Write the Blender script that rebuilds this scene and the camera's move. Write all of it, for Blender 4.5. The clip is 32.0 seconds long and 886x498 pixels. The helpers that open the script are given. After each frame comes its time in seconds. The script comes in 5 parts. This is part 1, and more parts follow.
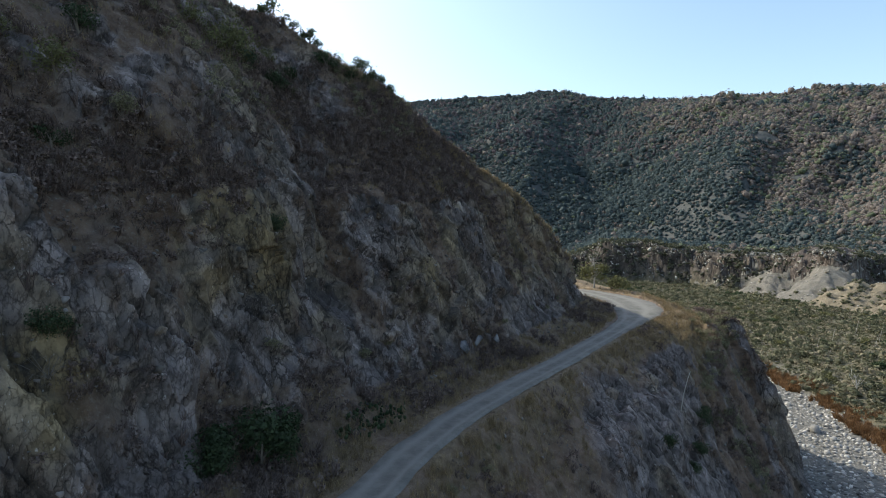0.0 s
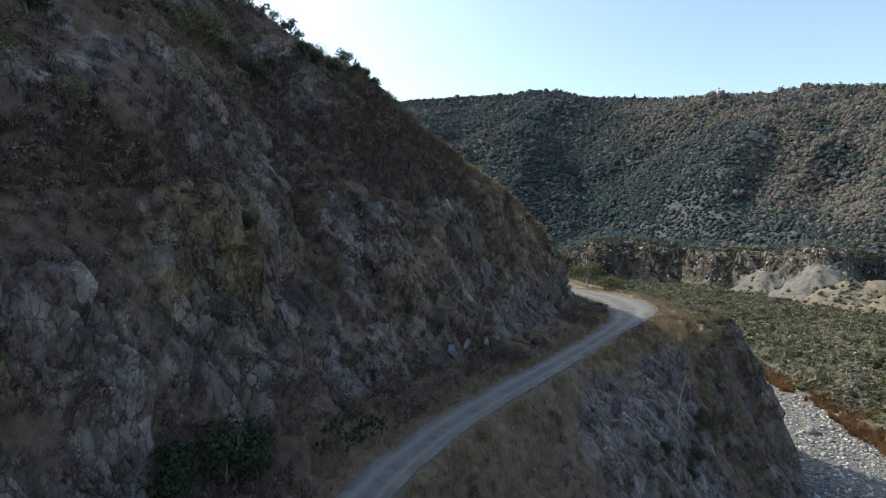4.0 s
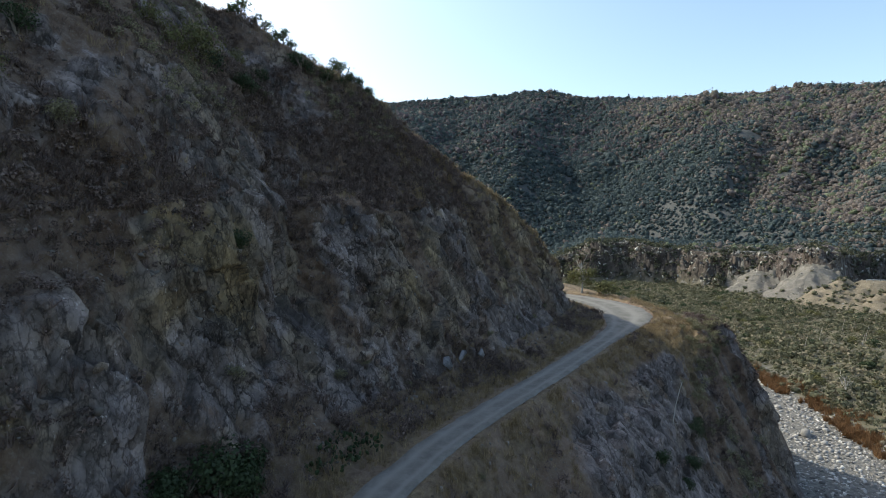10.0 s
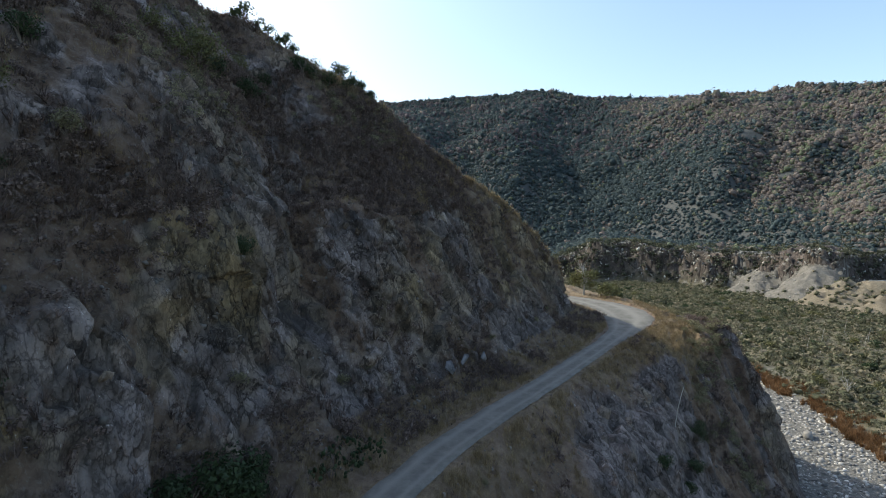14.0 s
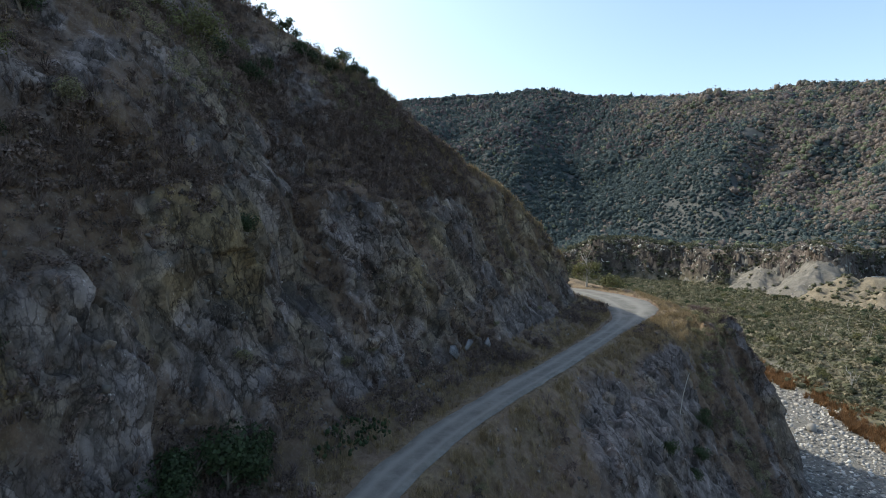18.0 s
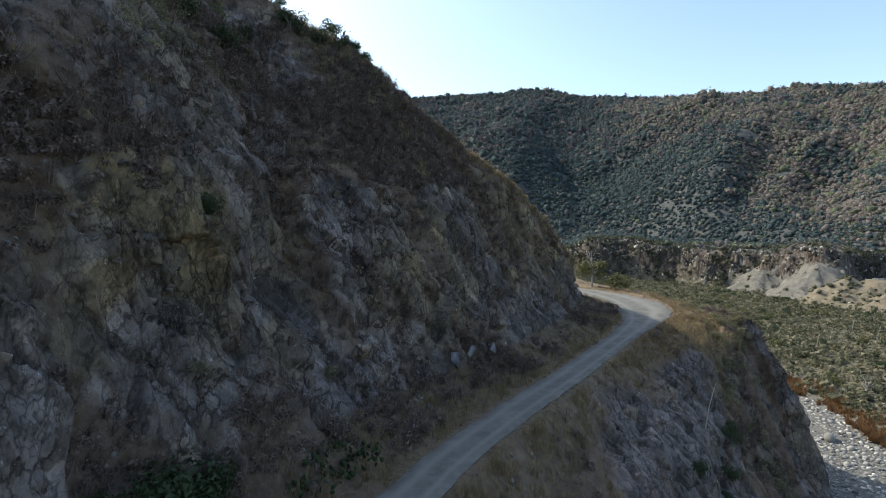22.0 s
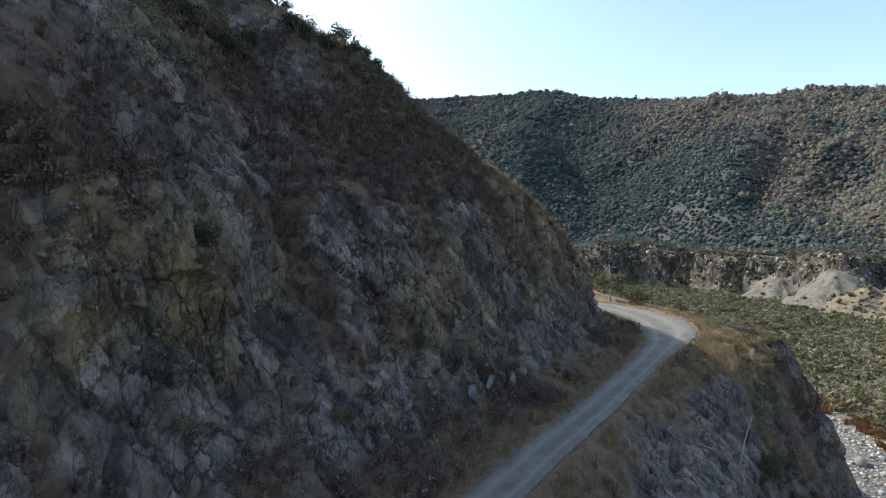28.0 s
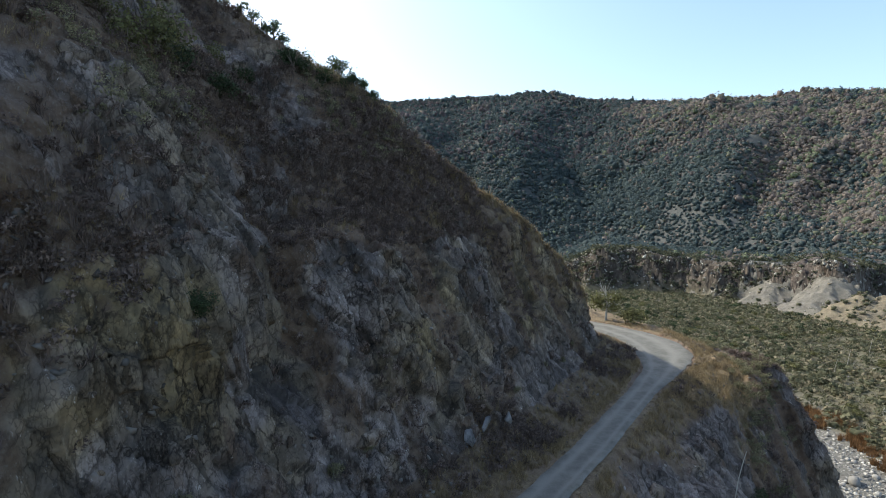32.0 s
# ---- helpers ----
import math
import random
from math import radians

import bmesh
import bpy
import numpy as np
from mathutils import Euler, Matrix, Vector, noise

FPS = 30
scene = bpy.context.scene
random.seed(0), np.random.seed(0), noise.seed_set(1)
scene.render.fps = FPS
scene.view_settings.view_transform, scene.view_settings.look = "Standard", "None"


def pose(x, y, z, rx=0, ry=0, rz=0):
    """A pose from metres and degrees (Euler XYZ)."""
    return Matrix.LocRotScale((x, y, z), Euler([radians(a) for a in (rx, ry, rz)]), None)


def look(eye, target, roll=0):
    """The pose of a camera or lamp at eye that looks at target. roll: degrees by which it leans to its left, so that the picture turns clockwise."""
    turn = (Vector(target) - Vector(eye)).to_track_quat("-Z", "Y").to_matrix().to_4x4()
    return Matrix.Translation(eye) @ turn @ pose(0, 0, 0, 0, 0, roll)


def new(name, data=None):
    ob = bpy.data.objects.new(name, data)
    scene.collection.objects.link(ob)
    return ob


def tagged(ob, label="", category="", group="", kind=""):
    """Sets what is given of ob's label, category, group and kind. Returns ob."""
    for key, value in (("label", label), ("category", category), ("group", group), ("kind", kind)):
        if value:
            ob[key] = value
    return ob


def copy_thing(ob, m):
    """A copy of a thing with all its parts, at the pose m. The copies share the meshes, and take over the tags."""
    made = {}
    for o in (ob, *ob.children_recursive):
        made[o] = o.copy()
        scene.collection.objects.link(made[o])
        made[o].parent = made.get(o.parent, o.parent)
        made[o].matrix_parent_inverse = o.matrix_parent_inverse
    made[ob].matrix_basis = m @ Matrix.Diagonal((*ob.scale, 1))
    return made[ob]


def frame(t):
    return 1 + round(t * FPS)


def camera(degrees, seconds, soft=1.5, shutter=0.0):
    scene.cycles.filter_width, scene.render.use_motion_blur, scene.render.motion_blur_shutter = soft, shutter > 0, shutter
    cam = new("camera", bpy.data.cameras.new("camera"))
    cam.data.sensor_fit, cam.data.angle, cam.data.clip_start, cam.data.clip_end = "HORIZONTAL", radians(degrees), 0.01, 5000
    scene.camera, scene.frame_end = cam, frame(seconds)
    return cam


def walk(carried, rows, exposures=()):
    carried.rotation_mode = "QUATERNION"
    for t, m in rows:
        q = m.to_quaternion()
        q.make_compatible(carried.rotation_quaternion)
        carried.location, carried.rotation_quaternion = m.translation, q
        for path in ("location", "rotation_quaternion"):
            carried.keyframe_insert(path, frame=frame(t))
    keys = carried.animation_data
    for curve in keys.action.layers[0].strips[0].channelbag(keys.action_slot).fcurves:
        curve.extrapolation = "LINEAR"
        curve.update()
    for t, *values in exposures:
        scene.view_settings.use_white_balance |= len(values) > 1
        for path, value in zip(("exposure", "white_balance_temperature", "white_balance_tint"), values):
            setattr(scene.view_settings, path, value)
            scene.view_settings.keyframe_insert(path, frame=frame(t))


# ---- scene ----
cam = camera(80.14, 32.0, 0.9)
PATH = [
    (0.0, look((0.000, 0.000, 36.000), (-0.000, 99.939, 32.517), 0.230)),
    (0.5, look((0.088, 0.822, 35.976), (1.820, 100.743, 32.403), 0.424)),
    (1.0, look((0.155, 1.598, 35.881), (2.814, 101.503, 32.408), 0.387)),
    (1.5, look((0.306, 2.109, 35.888), (3.874, 101.984, 32.374), 0.415)),
    (2.0, look((0.364, 2.548, 35.897), (4.264, 102.412, 32.445), 0.364)),
    (2.5, look((0.435, 2.772, 35.950), (4.043, 102.647, 32.492), 0.347)),
    (3.0, look((0.484, 2.844, 35.863), (2.617, 102.764, 32.487), 0.166)),
    (3.5, look((0.557, 2.837, 35.871), (1.892, 102.767, 32.379), 0.074)),
    (5.5, look((0.796, 2.886, 35.641), (2.945, 102.800, 32.085), -0.038)),
    (6.0, look((0.794, 2.869, 35.590), (2.883, 102.785, 32.045), -0.122)),
    (6.5, look((0.786, 2.887, 35.626), (2.887, 102.806, 32.193), -0.133)),
    (7.0, look((0.813, 2.890, 35.846), (3.094, 102.802, 32.338), -0.142)),
    (7.5, look((0.854, 2.938, 36.096), (2.807, 102.859, 32.647), -0.186)),
    (8.0, look((0.863, 3.022, 36.388), (2.961, 102.940, 32.911), -0.100)),
    (8.5, look((0.828, 3.022, 36.654), (2.281, 102.951, 33.197), -0.231)),
    (9.0, look((0.830, 2.954, 36.973), (3.046, 102.870, 33.517), -0.299)),
    (9.5, look((0.837, 2.928, 37.076), (3.131, 102.842, 33.604), -0.326)),
    (10.0, look((0.809, 2.959, 37.098), (3.052, 102.874, 33.640), -0.387)),
    (10.5, look((0.829, 2.826, 37.198), (3.023, 102.739, 33.675), -0.326)),
    (11.0, look((0.792, 2.852, 37.216), (3.044, 102.764, 33.688), -0.355)),
    (11.5, look((0.809, 2.856, 37.269), (2.443, 102.780, 33.725), -0.403)),
    (12.0, look((0.790, 2.868, 37.255), (2.841, 102.787, 33.781), -0.426)),
    (12.5, look((0.776, 2.840, 37.323), (3.109, 102.752, 33.814), -0.352)),
    (13.0, look((0.775, 2.862, 37.428), (2.700, 102.780, 33.872), -0.440)),
    (13.5, look((0.792, 2.862, 37.543), (2.342, 102.787, 33.985), -0.439)),
    (14.0, look((0.720, 2.866, 37.631), (2.679, 102.784, 34.073), -0.409)),
    (14.5, look((0.686, 2.869, 37.583), (2.455, 102.790, 34.005), -0.445)),
    (16.5, look((0.467, 2.823, 36.799), (2.273, 102.743, 33.213), -0.363)),
    (17.0, look((0.407, 2.762, 36.519), (2.514, 102.674, 32.887), -0.383)),
    (17.5, look((0.329, 2.973, 36.227), (2.119, 102.892, 32.617), -0.381)),
    (18.0, look((0.320, 3.287, 35.950), (2.206, 103.201, 32.281), -0.330)),
    (18.5, look((0.192, 3.861, 35.662), (2.378, 103.773, 32.066), -0.326)),
    (19.0, look((0.141, 4.479, 35.508), (2.484, 104.386, 31.868), -0.232)),
    (19.5, look((0.063, 5.364, 35.289), (2.488, 105.267, 31.619), -0.156)),
    (20.0, look((-0.039, 6.305, 35.153), (2.731, 106.199, 31.488), -0.119)),
    (20.5, look((-0.142, 7.220, 35.114), (2.745, 107.110, 31.423), -0.071)),
    (21.0, look((-0.266, 8.311, 35.023), (2.710, 108.202, 31.414), -0.047)),
    (21.5, look((-0.333, 9.326, 34.976), (2.815, 109.212, 31.396), -0.001)),
    (22.0, look((-0.355, 10.306, 34.998), (2.984, 110.185, 31.370), 0.064)),
    (22.5, look((-0.425, 11.304, 34.940), (3.690, 111.155, 31.364), 0.164)),
    (23.0, look((-0.478, 12.248, 34.889), (3.467, 112.109, 31.378), 0.185)),
    (23.5, look((-0.550, 13.050, 34.895), (2.187, 112.948, 31.312), 0.396)),
    (24.0, look((-0.644, 13.395, 34.850), (3.538, 113.248, 31.385), 0.310)),
    (24.5, look((-0.811, 13.698, 34.833), (0.271, 113.632, 31.358), 0.231)),
    (26.5, look((-1.004, 14.137, 35.538), (-0.828, 114.081, 32.193), 0.259)),
    (27.0, look((-0.995, 14.185, 35.974), (-0.468, 114.121, 32.425), 0.260)),
    (27.5, look((-1.056, 14.241, 36.389), (0.749, 114.163, 32.876), 0.328)),
    (28.0, look((-1.044, 14.166, 36.810), (0.837, 114.091, 33.408), 0.350)),
    (28.5, look((-1.037, 14.214, 37.240), (0.946, 114.130, 33.658), 0.416)),
    (29.0, look((-1.068, 14.210, 37.632), (0.922, 114.127, 34.099), 0.372)),
    (29.5, look((-1.049, 14.182, 38.007), (0.348, 114.110, 34.480), 0.370)),
    (30.0, look((-1.081, 14.158, 38.469), (-0.167, 114.090, 34.900), 0.346)),
    (30.5, look((-1.136, 14.217, 38.953), (-0.125, 114.154, 35.539), 0.363)),
    (31.0, look((-0.994, 14.057, 39.553), (0.401, 113.985, 36.022), 0.262)),
    (31.5, look((-0.961, 14.083, 40.216), (0.806, 114.004, 36.664), 0.368)),
    (32.0, look((-0.995, 14.174, 40.757), (1.458, 114.079, 37.139), 0.385)),
]
walk(cam, PATH, [(0.0, 0.93, 6500, 3), (14.0, 0.93, 6500, 3), (23.0, 1.02, 6500, 3), (28.0, 1.12, 6500, 3), (32.0, 1.08, 6500, 3)])

# ---------------------------------------------------------------- light
SUN_AZ, SUN_EL = radians(-56), radians(40)      # from straight ahead (+y), and above the level
sun_dir = Vector((math.sin(SUN_AZ) * math.cos(SUN_EL), math.cos(SUN_AZ) * math.cos(SUN_EL), math.sin(SUN_EL)))
world = bpy.data.worlds.new("sky")
scene.world = world
world.use_nodes = True
wn = world.node_tree.nodes
wn.clear()
sky_out, sky_bg, sky_tex = wn.new("ShaderNodeOutputWorld"), wn.new("ShaderNodeBackground"), wn.new("ShaderNodeTexSky")
sky_tex.sky_type = "NISHITA"
sky_tex.sun_disc = False
sky_tex.sun_elevation, sky_tex.sun_rotation = SUN_EL, SUN_AZ
sky_tex.altitude, sky_tex.air_density, sky_tex.dust_density, sky_tex.ozone_density = 300, 1.0, 2.4, 0.5
sky_bg.inputs["Strength"].default_value = 0.15
world.node_tree.links.new(sky_tex.outputs[0], sky_bg.inputs[0])
world.node_tree.links.new(sky_bg.outputs[0], sky_out.inputs[0])
sun = new("sun", bpy.data.lights.new("sun", "SUN"))
sun.data.energy, sun.data.angle, sun.data.color = 2.5, radians(0.53), (1.0, 0.93, 0.82)
sun.matrix_world = look((0, 0, 200), Vector((0, 0, 200)) - sun_dir)


# ---------------------------------------------------------------- arithmetic
def hash3(i, j, k, seed):
    """A random number in 0..1 for whole-numbered cells."""
    h = (i.astype(np.int64) * 374761393 + j.astype(np.int64) * 668265263 + k.astype(np.int64) * 2147483647 + seed * 1274126177) & 0xFFFFFFFF
    h = ((h ^ (h >> 13)) * 1274126177) & 0xFFFFFFFF
    h = ((h ^ (h >> 16)) * 2246822519) & 0xFFFFFFFF
    return ((h ^ (h >> 15)) & 0xFFFFFF) / 16777216.0


def vnoise(p, seed=0):
    """Smooth value noise in -1..1 at the rows of p."""
    f = np.floor(p)
    w = p - f
    w = w * w * w * (w * (w * 6 - 15) + 10)
    i, j, k = f[:, 0], f[:, 1], f[:, 2]
    out = 0
    for a in (0, 1):
        for b in (0, 1):
            for c in (0, 1):
                weight = (w[:, 0] if a else 1 - w[:, 0]) * (w[:, 1] if b else 1 - w[:, 1]) * (w[:, 2] if c else 1 - w[:, 2])
                out = out + weight * hash3(i + a, j + b, k + c, seed)
    return out * 2 - 1


def fbm(p, octaves=4, seed=0, gain=0.5):
    total, amp = 0, 1.0
    for o in range(octaves):
        total = total + amp * vnoise(p * 2.0**o + 17.3 * o, seed + o)
        amp *= gain
    return total


def blocks(p, seed=0, tilt=0.9, soft=0.05):
    """Fractured rock: in every cell a plane of its own tilt and height, the distance to the crack between cells, and a random mark."""
    f = np.floor(p)
    best, second = np.full(len(p), 9.0), np.full(len(p), 9.0)
    value, mark = np.zeros(len(p)), np.zeros(len(p))
    for a in (-1, 0, 1):
        for b in (-1, 0, 1):
            for c in (-1, 0, 1):
                i, j, k = f[:, 0] + a, f[:, 1] + b, f[:, 2] + c
                off = p - np.stack([i + hash3(i, j, k, seed), j + hash3(i, j, k, seed + 1), k + hash3(i, j, k, seed + 2)], 1)
                dist = (off**2).sum(1)
                plane = hash3(i, j, k, seed + 3) - 0.5
                for n in range(3):
                    plane = plane + tilt * off[:, n] * (hash3(i, j, k, seed + 4 + n) - 0.5) * 2
                near = dist < best
                second = np.where(near, best, np.minimum(second, dist))
                value = np.where(near, plane, value)
                mark = np.where(near, hash3(i, j, k, seed + 8), mark)
                best = np.where(near, dist, best)
    gap = np.sqrt(second) - np.sqrt(best)
    return value * step(0.0, soft, gap), gap, mark


def step(a, b, x):
    t = np.clip((np.asarray(x, float) - a) / (b - a), 0, 1)
    return t * t * (3 - 2 * t)


def soft_min(a, b, k):
    h = np.clip(0.5 + 0.5 * (b - a) / k, 0, 1)
    return b * (1 - h) + a * h - k * h * (1 - h)


def clump(p, scale, seed, lo, hi):
    return step(lo, hi, fbm(p / scale, 3, seed))


# ---------------------------------------------------------------- plan of the place
# s runs along the cliff, d across it into the hill; the camera starts over s = d = 0.
UX, UY = 0.5708, 0.8211


def to_xy(s, d):
    return s * UX - d * UY, s * UY + d * UX


def to_sd(x, y):
    return x * UX + y * UY, -x * UY + y * UX


ROAD_S = (-60, 0, 24.5, 28.5, 37, 47, 58, 72, 88, 95, 100, 103.5, 106, 109, 116, 164)
ROAD_D = (12.2, 17.8, 21.8, 22.9, 24.0, 24.05, 23.6, 23.5, 23.5, 25.1, 28.4, 33.0, 38.5, 48, 72, 240)
_fine = np.linspace(-60, 160, 881)
_mean = np.convolve(np.pad(np.interp(_fine, ROAD_S, ROAD_D), 8, "edge"), np.ones(17) / 17, "valid")
_slope = np.gradient(_mean, _fine)


def road_d(s):
    return np.interp(s, _fine, _mean)


def bench_d(s):
    """The line from which the outer side of the bench counts: past the bend it leaves the road."""
    return np.minimum(road_d(s), np.interp(s, (86, 95, 102, 112, 122, 140), (23.6, 25.3, 28, 33, 41, 60)) + 400 * (s < 86))


def hill_d(s, e):
    """d at e metres square to the road: uphill of it, or outwards over the bench."""
    out = road_d(s) + e - (road_d(s) - bench_d(s)) * np.clip(-e / 5, 0, 1)
    return np.where(e > 0, road_d(s) + e * road_k(s), out)


def road_k(s):
    """How much longer a step in d is than a step square to the road."""
    return np.minimum(np.sqrt(1 + np.interp(s, _fine, _slope) ** 2), 1.9)


def road_z(s):
    return np.interp(s, (-10, 30, 60, 80, 92, 105, 130), (18.3, 19.9, 20.55, 20.95, 21.9, 23.5, 24))


def road_half(s):
    return 2.0 + 1.3 * step(86, 98, s)


def road_out(s):
    """Half the road's width on the valley side, where the bend opens into a turn-out."""
    return road_half(s) - 0.65 * step(88, 76, s) + 2.1 * step(80, 99, s) * step(107, 99, s)


HILL_E = (0, 3.5, 5.2, 7.4, 8.8, 10.3, 12.0, 14.2, 16.2, 19.2, 24.2, 29.2, 39, 60, 90, 140)
HILL_Z = (0, 0.1, 0.6, 1.9, 4.2, 9.5, 14.8, 19.5, 22, 26, 31.5, 37.2, 50, 73, 96, 125)
CREST_S = (-40, 20, 42, 52, 58.5, 72, 85, 93, 100, 112, 160)
CREST_Z = (106, 89, 70, 61.6, 57.0, 47.9, 40.0, 32.3, 27.5, 25, 24)


# how far the cliff stands back from that profile, by stretches of s and heights over the road
BACK_H = (2, 7, 11, 16, 23, 31)
BACK_S = (8, 16, 21, 26, 31, 36, 40, 45, 52, 60, 68, 76, 84, 92)
BACK = ((0.0, -0.3, -0.3, 0.3, 0.4, 0.2), (0.3, 0.2, 0.6, 1.5, 0.9, 0.0), (0.9, 2.1, 2.5, 1.5, -0.8, -1.9), (0.7, 2.1, 1.9, 0.0, -0.7, -2.6),
        (0.4, 2.4, 3.3, 2.0, 1.4, -1.2), (0.8, 2.7, 4.6, 4.1, 1.7, -0.1), (0.6, 1.0, 1.8, 3.3, 1.9, -0.9), (0.4, 0.4, 0.3, 0.5, 2.7, 2.2),
        (-0.1, -0.1, 0.4, 0.4, 0.8, 0.7), (-0.2, 0.4, 1.3, 1.6, 0.9, -0.5), (0.5, 1.3, 2.6, 2.9, 1.9, 0.7), (0.6, 2.1, 2.8, 3.0, 1.8, 1.0),
        (1.3, 2.7, 3.5, 3.0, 1.5, 1.0), (1.2, 1.7, 2.0, 1.8, 1.2, 0.9))


def setback(s, h):
    """Buttresses and gullies: metres by which the face stands back at s and h over the road."""
    table = np.array(BACK)
    u, v = np.interp(s, BACK_S, np.arange(len(BACK_S))), np.interp(h, BACK_H, np.arange(len(BACK_H)))
    i, j = np.minimum(u.astype(int), len(BACK_S) - 2), np.minimum(v.astype(int), len(BACK_H) - 2)
    fu, fv = step(0.1, 0.9, u - i), v - j
    return (table[i, j] * (1 - fu) + table[i + 1, j] * fu) * (1 - fv) + (table[i, j + 1] * (1 - fu) + table[i + 1, j + 1] * fu) * fv


def outer_slope(s, e):
    """Height against the road on its valley side: the slope turns from a bank into the nose of the bend."""
    near = np.interp(-e, (0, 1.8, 3, 5, 8.5, 12, 16, 20, 26, 60), (0, -0.1, -1.0, -3.0, -5.6, -10.5, -18, -23.5, -29, -34))
    mid = np.interp(-e, (0, 2, 6, 8.6, 11.3, 15.2, 19, 24, 60), (0, 0.1, -0.2, -2.0, -6.0, -13.2, -21, -29, -34))
    nose = np.interp(-e, (0, 2, 5, 9, 12.5, 14.9, 17.4, 21, 25, 29, 60), (0, 0.25, -0.2, -0.8, -1.4, -5.5, -11, -18, -26, -30, -34))
    tip = np.interp(-e, (0, 2, 5, 9, 13.7, 19.5, 22, 24.5, 26, 27.5, 29, 60), (0, 0.25, -0.2, -1.0, -1.9, -4.5, -9, -14, -18, -24, -29, -34))
    past = np.interp(-e, (0, 2, 4, 6, 10, 16, 20, 60), (0, 0.2, 0, -2, -8, -18, -28, -34))
    out = near
    for a, b, other in ((70, 83, mid), (85, 95, nose), (97, 102, tip), (107, 122, past)):
        w = step(a, b, s)
        out = out * (1 - w) + other * w
    return out


def hill_height(s, e):
    """Height of the hillside with its road bench and the cliff down to the river, without the fine relief."""
    zr = road_z(s)
    gully = 4.0 * np.exp(-(((s - 41) / 5.5) ** 2)) * step(14, 20, e)
    ein = e - gully + 1.0 * step(25, 8, s) * step(4, 12, e)
    up = np.interp(ein, HILL_E, HILL_Z)
    up = soft_min(zr + up, np.interp(s, CREST_S, CREST_Z) + 0.04 * (e - 20), 2.5)
    down = zr + outer_slope(s, e)
    return np.where(e > 0, np.maximum(up, zr), down)


RIVER_X = (20, 46, 66, 78, 82, 84)
RIVER_Y = (-60, 40, 85, 120, 160, 240)


def river_offset(x, y):
    """Metres east of the riverbed's middle, stretched where the bed narrows upstream."""
    return (x - np.interp(y, RIVER_Y, RIVER_X)) * np.interp(y, (100, 150, 200), (1.0, 1.5, 3.0))


BANK_AZ = (-180, 5, 10, 12.1, 14.6, 16.9, 20.8, 23.5, 25.4, 30.2, 34, 36.1, 38.2, 39.4, 42.3, 46, 60, 180)
BANK_R = (500, 470, 430, 404, 398, 395, 394, 388, 386, 368, 356, 351, 350, 392, 430, 420, 430, 500)
BANK_Z = (10, 10, 11, 13, 20, 28, 28.5, 25, 23, 22.5, 23, 26, 24, 21, 22, 24, 24, 10)


def ground_parts(x, y):
    """The valley floor, the rocky bank of the old quarry terrace and the mountain beyond: heights, and the masks of bank and mountain."""
    r, az = np.hypot(x, y), np.degrees(np.arctan2(x, y))
    pts = np.stack([x, y, 0 * x], 1)
    across = river_offset(x, y)
    z = -4.6 + 1.6 * step(10, 24, np.abs(across)) + 3.6 * step(110, 330, r) + 0.4 * fbm(pts / 14, 3, 5)
    edge = np.interp(az, BANK_AZ, BANK_R) + 9 * fbm(pts / 26, 3, 51)
    lip = np.interp(az, BANK_AZ, BANK_Z) + 0.8 * fbm(pts / 9, 3, 52)
    back = (r - edge) / 17 + 1
    bank = np.clip(back, 0, 1) ** 0.85
    face = np.stack([x, y, 1.3 * (lip - z) * bank], 1)
    crag, _, _ = blocks(np.stack([face[:, 0] + 0.5 * face[:, 2], face[:, 1], 0.45 * face[:, 2]], 1) / 5.5, 400, 1.3)
    fine, _, _ = blocks(face / 2.6, 420, 1.3)
    rough = np.sin(np.pi * np.clip(back, 0, 1.0))
    z = z + (lip - z) * bank + rough * (4.5 * fbm(face / 12, 4, 53) + 4.6 * crag + 2.4 * fine)
    foot = np.interp(az, (-180, -60, -10, 20, 32, 40, 60, 180), (700, 700, 620, 590, 500, 430, 400, 700))
    top = np.interp(az, (-180, -60, -10, 15, 35, 45, 60, 180), (1500, 1500, 1150, 1100, 940, 790, 800, 1500))
    rise = np.interp(az, (-180, -60, -20, -4, 2, 8, 10.5, 13, 17, 20, 24, 29, 33, 36, 40, 50, 70, 180),
                     (0.05, 0.1, 0.22, 0.243, 0.252, 0.254, 0.259, 0.255, 0.241, 0.237, 0.230, 0.224, 0.223, 0.227, 0.216, 0.195, 0.1, 0.05))
    u = (r - foot) / (top - foot)
    crest = rise * top + 30
    fold = fbm(np.stack([az / 9 + 0.35 * vnoise(pts / 220, 40), r / 700, 0 * r], 1), 3, 21)
    body = np.where(u < 1, 20 + (crest - 20) * np.clip(u, 0, 1), crest - (u - 1) * (top - foot) * 0.35)
    body = body + (fold * 40 + 9 * fbm(pts / 70, 3, 30)) * np.sin(np.pi * np.clip(u, 0, 1))
    z = np.where(u > 0, np.maximum(z, body), z)
    return z, np.clip(back * 4, 0, 1) * step(1.6, 1.0, back), step(1.05, 1.5, back)


def ground_height(x, y):
    return ground_parts(x, y)[0]


# ---------------------------------------------------------------- meshes
def sheet_mesh(name, grid, smooth=True, **attributes):
    """A mesh from a grid of points (rows, columns, 3)."""
    n, m = grid.shape[:2]
    index = np.arange(n * m).reshape(n, m)
    quads = np.stack([index[:-1, :-1], index[:-1, 1:], index[1:, 1:], index[1:, :-1]], -1).reshape(-1, 4)
    return raw_mesh(name, grid.reshape(-1, 3), quads, smooth, **attributes)


